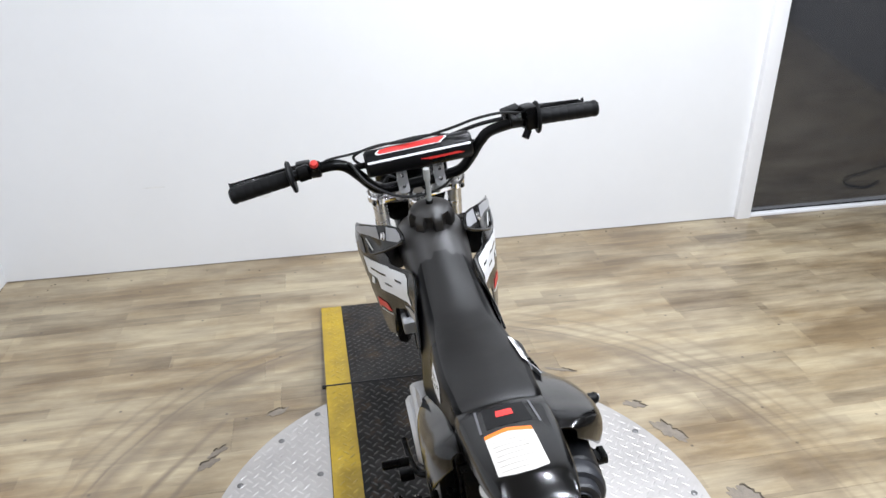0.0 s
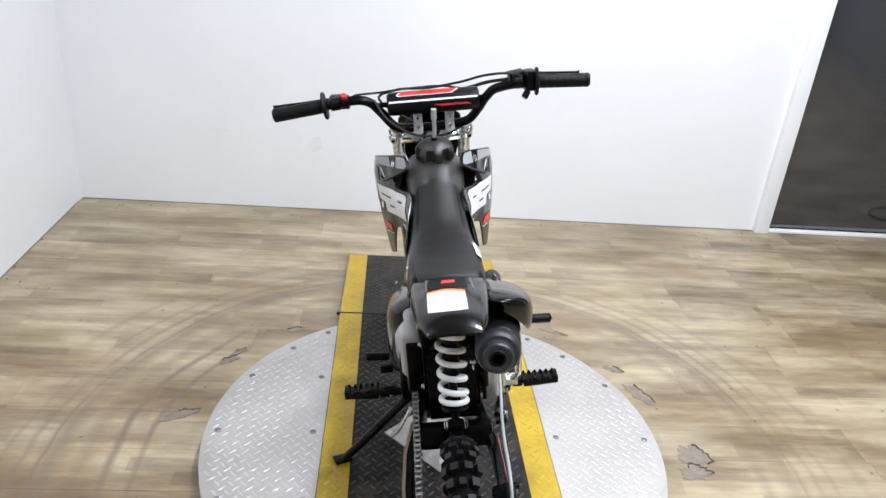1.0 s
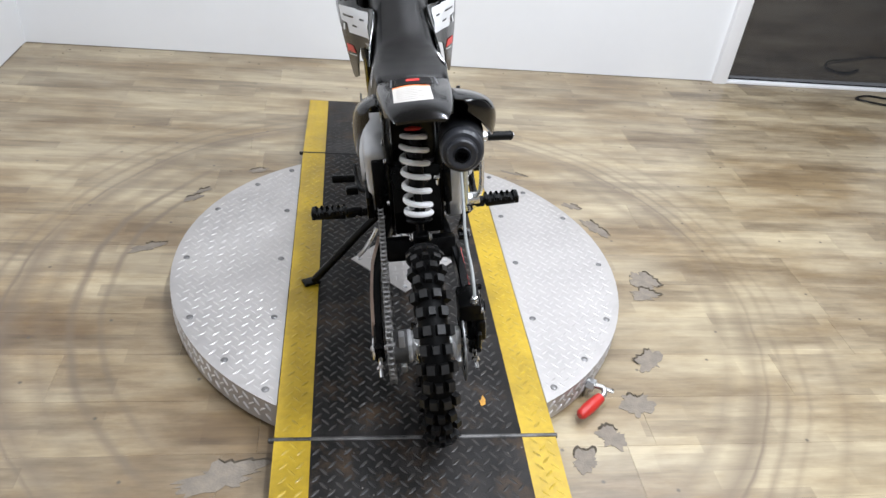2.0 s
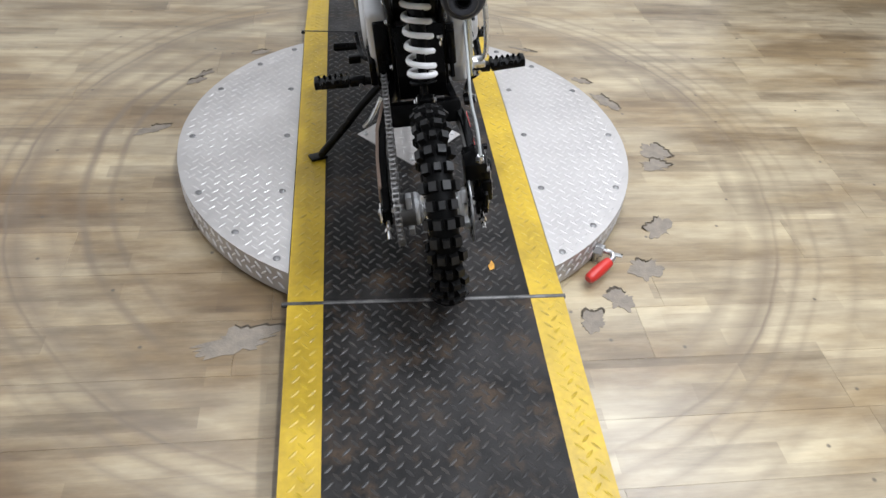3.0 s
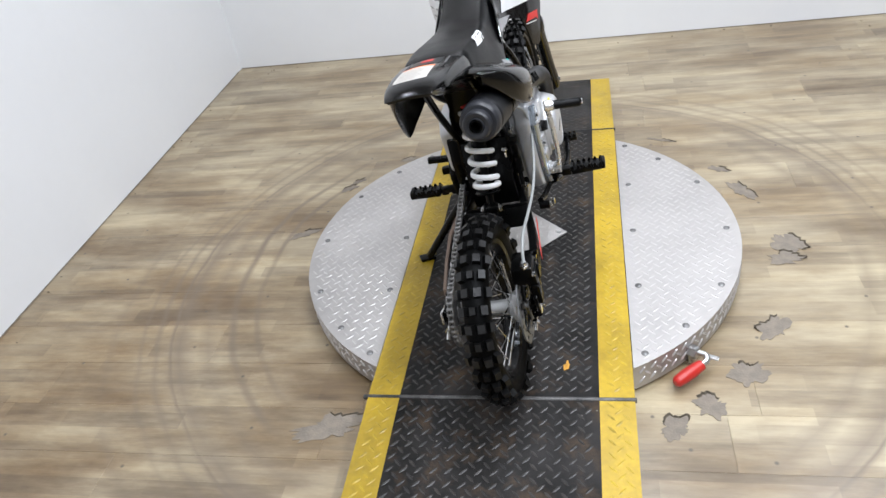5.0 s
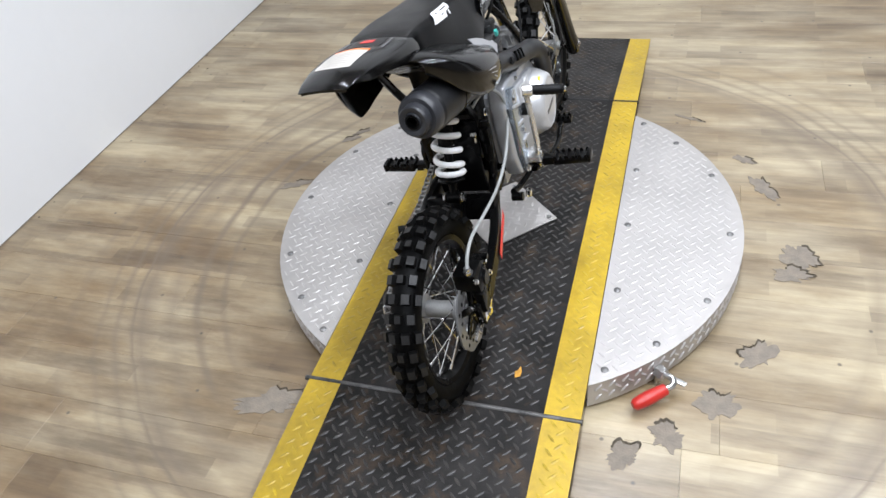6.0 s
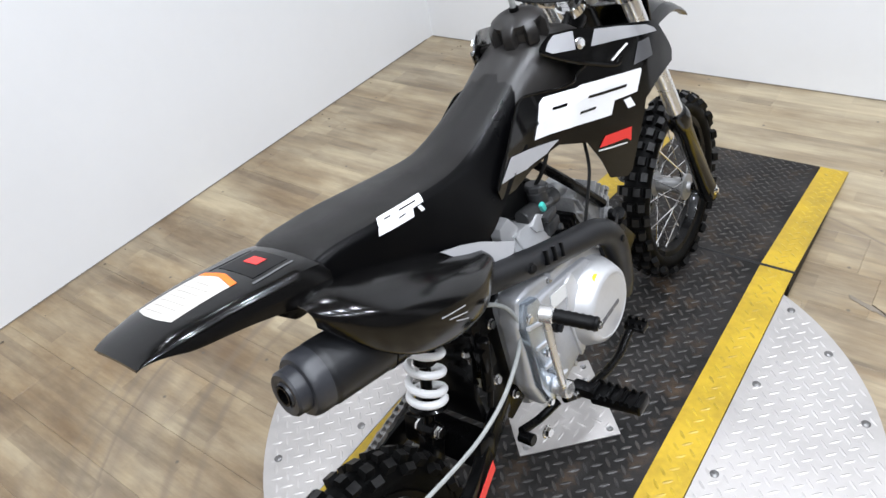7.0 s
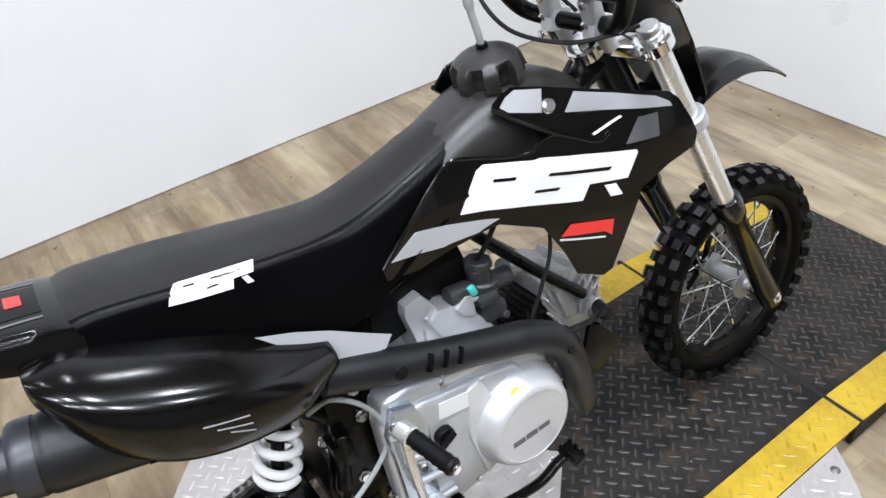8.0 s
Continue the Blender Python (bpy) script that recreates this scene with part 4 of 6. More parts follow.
part("red_collar", bm_cyl(S0 + sd * 0.233, S0 + sd * 0.242, 0.0285, 24), "red", shock, "red spring collar")
bolt(S0 + Vector((0.016, 0, 0)), (1, 0, 0), 0.009, 0.008, shock, "chrome")
bolt(S0 + Vector((-0.016, 0, 0)), (-1, 0, 0), 0.009, 0.008, shock, "chrome")

# frame: spine, cradle plates, subframe
part("frame_spine", merge(bm_tube([(0, 0.31, 0.735), (0, 0.20, 0.69), (0, 0.06, 0.62), (0, -0.06, 0.575), (0, -0.15, 0.545)], 0.019, 14), bm_cyl((0, 0.302, 0.785), (0, 0.365, 0.655), 0.024, 20)), "frame", bike, "black steel frame tube")
for s in (-1, 1):
    plate = bm_slab([(-0.13, 0.27), (-0.175, 0.26), (-0.205, 0.31), (-0.21, 0.42), (-0.20, 0.53), (-0.15, 0.555), (-0.13, 0.50), (-0.125, 0.36)], s * 0.052, s * 0.060, 0.002)
    fp = part("frame_plate", plate, "frame", bike, "black pressed steel frame plate")
    for dy, dz in ((-0.165, 0.50), (-0.165, 0.455), (-0.155, 0.30), (-0.185, 0.36)):
        bolt((s * 0.060, dy, dz), (s, 0, 0), 0.007, 0.007, fp, "chrome")
    part("subframe_tube", bm_tube([(s * 0.05, -0.15, 0.54), (s * 0.055, -0.24, 0.60), (s * 0.05, -0.34, 0.672), (s * 0.035, -0.44, 0.715)], 0.0095, 10), "frame", bike)
    part("subframe_stay", bm_tube([(s * 0.05, -0.18, 0.44), (s * 0.055, -0.28, 0.57), (s * 0.05, -0.36, 0.675)], 0.008, 10), "frame", bike)
    part("front_stay", bm_tube([(s * 0.030, 0.045, 0.612), (s * 0.052, 0.12, 0.525), (s * 0.056, 0.205, 0.432)], 0.0085, 10), "frame", bike)
part("ball_end", merge(bm_lathe([(0, -0.0085), (0.006, -0.006), (0.0085, 0), (0.006, 0.006), (0, 0.0085)], (0.046, -0.215, 0.434), (0, 0, 1), 16), bm_cyl((0.046, -0.213, 0.37), (0.046, -0.215, 0.428), 0.003, 8)), "chrome", bike, "bright ball end on a thin rod")
part("inner_fender", bm_slab([(-0.43, 0.715), (-0.40, 0.690), (-0.31, 0.63), (-0.30, 0.68), (-0.38, 0.715)], -0.040, 0.040, 0.004), "frame", bike, "black inner mudguard")

# engine
engine = part("engine", merge(bm_box((0, -0.045, 0.365), (0.17, 0.19, 0.17), bevel=0.02), bm_box((0, -0.05, 0.265), (0.12, 0.15, 0.06), bevel=0.015), bm_box((0.074, -0.095, 0.395), (0.062, 0.115, 0.17), bevel=0.012)), "cast", bike, "cast aluminium engine with a forward cylinder")
case = [(-0.162, 0.455), (-0.150, 0.500), (-0.11, 0.498), (-0.06, 0.488), (0.0, 0.478), (0.055, 0.465), (0.09, 0.425), (0.098, 0.375), (0.08, 0.325), (0.04, 0.295), (-0.02, 0.285), (-0.08, 0.27), (-0.145, 0.28), (-0.162, 0.33), (-0.163, 0.40)]
part("clutch_case", merge(bm_slab(case, 0.07, 0.108, 0.010, 3), bm_slab([(y * 0.8 - 0.012, 0.38 + (z - 0.38) * 0.8) for y, z in case], 0.10, 0.118, 0.008, 3)), "cast", engine, "cast silver crankcase cover")
CC = Vector((0.106, 0.026, 0.363))
part("clutch_cover", bm_lathe([(0.077, -0.01), (0.077, 0.004), (0.073, 0.018), (0.0655, 0.034), (0.062, 0.0395), (0.0565, 0.043), (0.0545, 0.0435), (0.0535, 0.0425), (0.03, 0.0435), (0, 0.0435)], CC, (1, 0, 0), 48), "cover", engine, "round satin silver clutch cover")
cover_mark = [bm_box((CC.x + 0.0438, CC.y - 0.006 + u, CC.z - 0.009 + u * 0.02), (0.0008, 0.019, h), (0, 0, 0)) for u, h in ((-0.021, 0.0085), (0.0, 0.0085), (0.021, 0.0075))]
part("cover_emblem", merge(*cover_mark), "grey", engine, "dark grey emblem blocks", smooth=False)
part("yellow_dot", bm_lathe([(0, 0.0008), (0.008, 0.0008), (0.008, 0)], (0.1395, 0.012, 0.4255), (0.75, -0.1, 0.65), 16), "yellow_dot", engine, "round yellow sticker")
part("case_label", bm_box((0.1195, -0.064, 0.4455), (0.0012, 0.050, 0.024), (-10, 0, 0)), "print", engine, "pale sticker", smooth=False)
for dy, dz in ((-0.14, 0.44), (-0.145, 0.34), (-0.12, 0.285), (-0.05, 0.282), (0.03, 0.295), (0.09, 0.36), (0.083, 0.44), (-0.07, 0.483)):
    bolt((0.107, dy * 0.985, 0.38 + (dz - 0.38) * 0.94), (1, 0, 0), 0.005, 0.006, engine, "steel")
part("kick_boss", bm_cyl((0.10, -0.125, 0.315), (0.135, -0.125, 0.315), 0.014, 18), "cast", engine)
part("oil_cap", merge(bm_cyl((0.112, -0.090, 0.412), (0.128, -0.090, 0.412), 0.0135, 18), bm_box((0.131, -0.090, 0.412), (0.008, 0.024, 0.007), (30, 0, 0), 0.002)), "rubber", engine, "black oil filler cap")
part("left_case", merge(bm_slab([(-0.16, 0.47), (-0.12, 0.505), (0.0, 0.495), (0.07, 0.45), (0.08, 0.37), (0.03, 0.30), (-0.08, 0.285), (-0.15, 0.32)], -0.06, -0.108, 0.012, 3), bm_cyl((-0.10, 0.0, 0.385), (-0.122, 0.0, 0.385), 0.07, 36)), "cover", engine, "silver generator cover")
part("chain_cover", bm_slab([(-0.172, 0.315), (-0.178, 0.400), (-0.166, 0.455), (-0.130, 0.462), (-0.112, 0.40), (-0.118, 0.310), (-0.145, 0.298)], -0.064, -0.094, 0.005), "frame", engine, "black chain cover")
part("sprocket_cover", bm_slab([(-0.16, 0.36), (-0.13, 0.39), (-0.07, 0.38), (-0.06, 0.30), (-0.12, 0.28), (-0.155, 0.30)], -0.098, -0.114, 0.005), "frame", engine, "black sprocket cover")
# cylinder with fins, leaning forward
c0, c1 = Vector((0, 0.07, 0.40)), Vector((0, 0.228, 0.425))
cd = (c1 - c0).normalized()
tiltc = math.degrees(math.atan2(cd.z, cd.y))
part("cylinder", bm_box((c0 + cd * 0.05), (0.070, 0.12, 0.070), (tiltc, 0, 0), 0.006), "frame", engine, "finned cylinder")
for i in range(6):
    part("fin", bm_box(c0 + cd * (0.015 + 0.0115 * i), (0.076, 0.004, 0.078), (tiltc, 0, 0), 0.0015, 1), "frame", engine)
HEAD = [(0.142, 0.478), (0.160, 0.484), (0.196, 0.472), (0.230, 0.446), (0.250, 0.418), (0.262, 0.374), (0.238, 0.356), (0.190, 0.366), (0.168, 0.390), (0.146, 0.436)]
part("cylinder_head", merge(bm_slab(HEAD, -0.044, 0.038, 0.006), bm_slab([(0.163, 0.452), (0.186, 0.458), (0.204, 0.420), (0.198, 0.392), (0.180, 0.398)], 0.034, 0.048, 0.003)), "head_cast", engine, "light cast cylinder head with ribs")
for k in range(3):
    part("rib", bm_box((0.041, 0.150 + 0.006 * k, 0.462 - 0.030 * k), (0.013, 0.004, 0.034), (24 + 4 * k, 0, 0), 0.001, 1), "head_cast", engine)
    part("rib", bm_box((0.039, 0.214 + 0.012 * k, 0.415 - 0.011 * k), (0.014, 0.004, 0.056), (-20, 0, 0), 0.001, 1), "head_cast", engine)
for k in range(4):
    part("rib", bm_box((0.0, 0.205 + 0.013 * k, 0.462 - 0.012 * k), (0.092, 0.0045, 0.026), (-42, 0, 0), 0.001, 1), "head_cast", engine)
part("exhaust_flange", bm_cyl((0.03, 0.236, 0.385), (0.05, 0.238, 0.385), 0.016, 18), "head_cast", engine)
for dx, dz in ((0.04, 0.04), (0.04, -0.04), (-0.04, 0.04), (-0.04, -0.04)):
    bolt(Vector((dx, 0.256 - 0.16 * (dz + 0.04), 0.398 + dz * 0.9)), (0, 0.8, 0.5), 0.006, 0.008, engine, "chrome")
part("spark_plug_cap", bm_tube([(0.048, 0.236, 0.388), (0.072, 0.230, 0.392), (0.080, 0.214, 0.410)], 0.0115, 12), "rubber", engine, "black spark plug cap")
part("starter_motor", merge(bm_slab([(-0.066, 0.535), (-0.063, 0.550), (-0.038, 0.556), (-0.019, 0.527), (-0.03, 0.45), (-0.05, 0.45)], -0.03, 0.036, 0.003, 2), bm_slab([(-0.046, 0.505), (-0.022, 0.523), (0.004, 0.520), (0.018, 0.520), (0.034, 0.488), (0.052, 0.462), (0.066, 0.436), (0.05, 0.42), (-0.05, 0.45)], -0.03, 0.042, 0.004, 2), bm_slab([(0.002, 0.514), (0.019, 0.526), (0.029, 0.522), (0.031, 0.488), (0.012, 0.498)], -0.01, 0.047, 0.002), bm_slab([(0.028, 0.519), (0.046, 0.510), (0.046, 0.505), (0.028, 0.511)], 0.0, 0.044, 0.001), bm_box((0.043, -0.030, 0.500), (0.005, 0.005, 0.055), (24, 0, 0), 0.0015), bm_box((0.0435, 0.012, 0.462), (0.004, 0.056, 0.005), (-16, 0, 0), 0.001)), "cover", engine, "silver cast starter housing")
part("intake_box", bm_slab([(-0.10, 0.60), (-0.02, 0.575), (0.035, 0.60), (0.05, 0.545), (0.04, 0.50), (-0.01, 0.53), (-0.05, 0.50), (-0.11, 0.49)], -0.045, 0.018, 0.006), "rubber", bike, "black rubber intake box")
carb = part("carburettor", merge(bm_cyl((0.03, 0.06, 0.49), (0.03, 0.052, 0.553), 0.017, 20), bm_cyl((0.03, 0.054, 0.548), (0.03, 0.056, 0.560), 0.020, 8), bm_cyl((0.03, 0.057, 0.52), (0.03, 0.058, 0.528), 0.022, 20), bm_cyl((0.03, 0.10, 0.512), (0.03, 0.0, 0.527), 0.014, 16), bm_box((0.03, 0.062, 0.478), (0.036, 0.036, 0.026), bevel=0.006), bm_box((0.045, 0.05, 0.508), (0.02, 0.03, 0.012), (10, 0, 0), 0.003), bm_cyl((0.03, 0.07, 0.465), (0.052, 0.075, 0.468), 0.006, 8)), "dark_cast", engine, "dark metal carburettor")
part("choke_knob", bm_box((0.058, 0.024, 0.54), (0.008, 0.010, 0.016), (20, 0, 0), 0.003), "teal", carb, "teal plastic lever")
part("intake_pipe", bm_tube([(0.02, 0.10, 0.515), (0.01, 0.14, 0.505), (0, 0.165, 0.475)], 0.016, 14), "cast", engine)
part("spark_wire", bm_tube([(0.080, 0.214, 0.410), (0.094, 0.16, 0.415), (0.092, 0.09, 0.44), (0.089, 0.086, 0.468), (0.089, 0.110, 0.515), (0.086, 0.132, 0.558), (0.07, 0.150, 0.62)], 0.0028, 8), "cable", bike, "thin black wire")
part("throttle_wire", bm_tube([(0.03, 0.052, 0.555), (0.05, 0.07, 0.60), (0.04, 0.14, 0.68), (0.02, 0.25, 0.76)], 0.0035, 8), "cable", bike, "thin black wire")
part("splash_plate", bm_slab([(0.160, 0.33), (0.185, 0.404), (0.205, 0.395), (0.248, 0.340), (0.198, 0.308)], 0.082, 0.090, 0.003), "frame", bike, "black guard under the cylinder")

part("rear_case_plate", bm_slab([(-0.160, 0.452), (-0.146, 0.492), (-0.118, 0.484), (-0.105, 0.44), (-0.112, 0.36), (-0.115, 0.292), (-0.142, 0.288), (-0.157, 0.335), (-0.158, 0.40)], 0.104, 0.1215, 0.004), "blue_film", engine, "polished bluish rear case cover")
part("case_ridge", bm_slab([(-0.045, 0.455), (-0.025, 0.462), (0.0, 0.395), (-0.02, 0.31), (-0.04, 0.30), (-0.055, 0.38)], 0.112, 0.1225, 0.004), "cover", engine, "raised silver rib")
for k in range(4):
    part("case_rib", bm_box((0.122, -0.140 + 0.010 * k, 0.450 - 0.045 * k), (0.006, 0.040, 0.006), (-22 + 6 * k, 0, 0), 0.0015), "cover", engine)
for dy, dz in ((-0.150, 0.470), (-0.128, 0.385), (-0.148, 0.300)):
    bolt((0.121, dy, dz), (1, 0, 0), 0.006, 0.006, engine, "chrome")
part("case_step", merge(bm_box((0.098, -0.02, 0.4795), (0.035, 0.10, 0.014), (-5, 0, 0), 0.004), bm_box((0.10, 0.035, 0.4745), (0.025, 0.045, 0.016), (-12, 0, 0), 0.004)), "cast", engine)
part("drain_bolt", merge(bm_cyl((0.10, 0.090, 0.343), (0.10, 0.116, 0.340), 0.0125, 6), bm_cyl((0.10, 0.112, 0.3405), (0.10, 0.122, 0.339), 0.0085, 16), bm_cyl((0.104, 0.098, 0.372), (0.104, 0.106, 0.374), 0.006, 12)), "chrome", engine)
part("airbox", bm_slab([(-0.11, 0.60), (-0.12, 0.50), (-0.20, 0.47), (-0.235, 0.53), (-0.25, 0.64), (-0.16, 0.63)], -0.046, 0.046, 0.008), "frame", bike, "black plastic airbox")
part("splash_guard", bm_slab([(-0.196, 0.46), (-0.205, 0.46), (-0.232, 0.36), (-0.228, 0.30), (-0.218, 0.30), (-0.222, 0.36)], -0.052, 0.052, 0.0015), "frame", bike, "black splash guard ahead of the rear tyre")

# exhaust: header, louvred shield, muffler
part("header_pipe", bm_tube([(0.02, 0.19, 0.36), (0.06, 0.19, 0.31), (0.100, 0.15, 0.30), (0.115, 0.125, 0.39), (0.119, 0.098, 0.446), (0.116, 0.06, 0.474), (0.110, -0.04, 0.508), (0.103, -0.14, 0.545), (0.10, -0.22, 0.58), (0.098, -0.27, 0.60)], 0.014, 14), "pipe", bike, "matt black exhaust pipe")
shield = part("heat_shield", bm_tube([(0.100, -0.205, 0.572), (0.104, -0.155, 0.553), (0.108, -0.08, 0.523), (0.113, 0.0, 0.497), (0.118, 0.06, 0.478), (0.121, 0.098, 0.450), (0.118, 0.124, 0.40), (0.108, 0.142, 0.33), (0.102, 0.150, 0.285)], lambda t: 0.0215 - 0.004 * max(0, t - 0.9) / 0.1, 18, 8), "pipe", bike, "matt black exhaust heat shield")
for k in range(3):
    part("louvre", bm_box((0.1275, -0.088 + 0.020 * k, 0.535 - 0.0068 * k), (0.009, 0.0055, 0.022), (-32, -25, 0), 0.002), "frame", shield, "dark slot")
bolt((0.126, -0.125, 0.543), (1, 0, 0.2), 0.007, 0.006, shield, "rubber")
bolt((0.139, 0.105, 0.44), (1, 0, 0), 0.006, 0.006, shield, "rubber")
m0, m1 = Vector((0.071, -0.500, 0.641)), Vector((0.100, -0.225, 0.590))
md = m1 - m0
muffler = part("muffler", bm_lathe([(0, 0.034), (0.0372, 0.034), (0.0372, 0.038), (0.0386, 0.040), (0.0390, 0.044), (0.0390, 0.235), (0.036, 0.262), (0.018, 0.285), (0, 0.285)], m0, md, 40), "pipe", bike, "matt black muffler with a stepped end cap")
part("end_cap", bm_lathe([(0.0, 0.03), (0.0105, 0.03), (0.0105, -0.004), (0.0135, -0.007), (0.0150, -0.004), (0.0190, -0.006), (0.0240, -0.006), (0.0265, -0.003), (0.0270, 0.011), (0.0335, 0.0115), (0.0368, 0.015), (0.0380, 0.021), (0.0380, 0.034), (0.0, 0.034)], m0, md, 40), "cap_ring", muffler, "grey stepped end cap")
part("tip", bm_lathe([(0.0115, -0.004), (0.012, -0.008), (0.0095, -0.008), (0.009, 0.02)], m0, md, 20), "frame", muffler)
part("muffler_strap", bm_lathe([(0.0392, 0.120), (0.0404, 0.121), (0.0404, 0.135), (0.0392, 0.136)], m0, md, 40), "frame", muffler)

# seat: grained top; smooth sides with their shade put into a darker colour
SEAT = [(-0.409, 0.048, 0.050, 0.726, 0.714), (-0.404, 0.056, 0.058, 0.734, 0.708), (-0.385, 0.062, 0.066, 0.7395, 0.700), (-0.36, 0.063, 0.069, 0.738, 0.690), (-0.30, 0.067, 0.076, 0.729, 0.657), (-0.22, 0.065, 0.083, 0.715, 0.622), (-0.15, 0.061, 0.086, 0.705, 0.603), (-0.10, 0.059, 0.079, 0.706, 0.613), (-0.03, 0.057, 0.0715, 0.724, 0.645), (0.03, 0.054, 0.069, 0.743, 0.672), (0.07, 0.050, 0.066, 0.755, 0.690), (0.084, 0.042, 0.058, 0.756, 0.700), (0.091, 0.033, 0.048, 0.750, 0.712)]
rings = []
for y in np.linspace(-0.409, 0.091, 56):
    ht, hb, zt, zb = lerp_table(SEAT, y)
    zb = min(zb, zt - 0.006)
    round_by = 0.012 + 0.016 * max(0.0, min(1.0, (y + 0.16) / 0.12))
    half = []
    for k in np.linspace(0, 1, 7):
        half.append((hb + (ht - hb) * k ** 1.25, zb + (zt - round_by - zb) * k if zt - zb > 0.035 else zb + (zt - zb) * 0.5 * k))
    e = min(round_by, (zt - zb) * 0.5)
    wide = min(round_by / 0.012, 1.6)
    half += [(ht - 0.0015 * wide, zt - e * 0.70), (ht - 0.0045 * wide, zt - e * 0.42), (ht - 0.009 * wide, zt - e * 0.20), (ht - 0.015 * wide, zt - e * 0.05), (ht - 0.022 * wide, zt + 0.0005), (ht * 0.22, zt + 0.003), (0, zt + 0.0035)]
    full = [(x, z) for x, z in half] + [(-x, z) for x, z in half[-2::-1]]
    rings.append([Vector((x, y, z)) for x, z in full])
sb = bm_loft(rings)
sb.faces.ensure_lookup_table()
n_ring = len(rings[0])
for k, f in enumerate(sb.faces):
    f.material_index = 0 if k < n_ring * (len(rings) - 1) and 9 <= k % n_ring <= n_ring - 11 else 1
part("seat", sb, ["seat", "seatside"], bike, "black vinyl seat with smooth sides, coloured darker for shade", sharp=50)


def seat_side(y, z, s=1):
    """The seat's flank and rounded shoulder at a height."""
    ht, hb, zt, zb = lerp_table(SEAT, y)
    k = max(0, min(1, (z - zb) / (zt - 0.012 - zb)))
    x = hb + (ht - hb) * k ** 1.25
    over = max(0.0, z - (zt - 0.012))
    if over:
        a = min(over / 0.014, 1.25)
        x, z = ht - 0.015 * (1 - math.cos(a)), zt - 0.012 + 0.0125 * math.sin(a)
    return Vector((s * (x + 0.0014), y, z + (0.001 if over else 0.0)))



def emblem(name, corner, u_axis, v_axis, place, parent):
    """A slanted white block with a stepped end, three closed dark slots and a small loose tab, as a plain shape on a surface."""
    block = [(0.0, 0.0), (-0.02, 0.32), (0.0, 0.39), (-0.03, 0.48), (-0.015, 0.88), (0.018, 0.99), (0.386, 1.01), (0.427, 1.06), (0.76, 1.08), (1.197, 1.07), (1.227, 1.01), (1.285, 0.43), (0.966, 0.38), (1.0, 0.0), (0.431, -0.015)]
    slots = [[(0.14, 0.63), (0.14, 0.69), (0.31, 0.70), (0.31, 0.63)], [(0.56, 0.66), (0.56, 0.73), (1.06, 0.745), (1.06, 0.665)], [(0.54, 0.285), (0.54, 0.35), (0.72, 0.38), (0.72, 0.31)]]
    tab = [(1.109, 0.311), (1.203, 0.332), (1.340, 0.045), (1.234, 0.03)]
    at = lambda u, v: (corner[0] + u * u_axis[0] + v * v_axis[0], corner[1] + u * u_axis[1] + v * v_axis[1])

    def put(outline, lift, mat, nm, under, label=""):
        def spot(y, z):
            q = place(y, z)
            return q + Vector((math.copysign(lift, q.x), 0, 0))
        pts = [at(*q) for q in outline]
        return part(nm, bm_sheet(pts, spot, 0.0005, (place(*pts[0]).x, 0, 0), step=0.012), mat, under, label, smooth=False)
    body = put(block, 0.0, "white", name, parent, "white slanted graphic block")
    for quad in slots:
        put(quad, 0.0006, "gloss", "slot", body, "black slot")
    put(tab, 0.0, "white", name, parent)


seat_ob = [o for o in bike.children if o.name == "seat"][0]
emblem("seat_emblem", (-0.312, 0.7145), (0.062, -0.0125), (0.016, 0.0215), lambda y, z: seat_side(y, z, 1), seat_ob)
emblem("seat_emblem", (-0.312, 0.691), (0.062, -0.0125), (0.016, 0.0215), lambda y, z: seat_side(y, z, -1), seat_ob)

# rear fender with its warning label
FEND = [(-0.607, 0.038, 0.7610, 0.002), (-0.599, 0.040, 0.7630, 0.004), (-0.58, 0.045, 0.764, 0.009), (-0.55, 0.051, 0.7625, 0.016), (-0.50, 0.056, 0.756, 0.023), (-0.45, 0.060, 0.746, 0.031), (-0.40, 0.062, 0.735, 0.044), (-0.35, 0.058, 0.712, 0.04)]


outer = []
for y in np.linspace(-0.607, -0.35, 38):
    w, zt, drop = lerp_table(FEND, y)
    prof = [(1.06, -drop - 0.002), (1.05, -drop * 0.6), (1.02, -drop * 0.22), (0.95, 0.0), (0.82, 0.0025), (0.6, 0.005), (0.3, 0.007), (0, 0.0075)]
    prof += [(-a, b) for a, b in prof[-2::-1]]
    flat_by = min(1.0, 0.25 + (y + 0.607) / 0.06)
    prof = [(a, b * flat_by) for a, b in prof]
    ring = [Vector((a * w, y, zt + b)) for a, b in prof]
    under = [Vector((a * (w - 0.004), y, zt + b - 0.004 + (0.004 if i in (0, len(prof) - 1) else 0))) for i, (a, b) in enumerate(prof)]
    outer.append(ring + under[::-1])
rear_fender = part("rear_fender", bm_loft(outer), "gloss", bike, "glossy black rear mudguard", sharp=45)
on_fender = lambda u, v: Vector((u, v, lerp_table(FEND, v)[1] + 0.0008 + float(np.interp(abs(u) / lerp_table(FEND, v)[0], [0, 0.3, 0.6, 0.82, 0.95, 1.02], [0.0075, 0.007, 0.005, 0.0025, 0.0, -0.004]))))
LX = -0.0065
part("warning_label", bm_sheet([(LX - 0.0305, -0.552), (LX - 0.011, -0.557), (LX + 0.011, -0.557), (LX + 0.0305, -0.552), (LX + 0.0305, -0.482), (LX, -0.474), (LX - 0.0305, -0.480)], on_fender, 0.0005, step=0.02), "label", rear_fender, "faded white warning label")
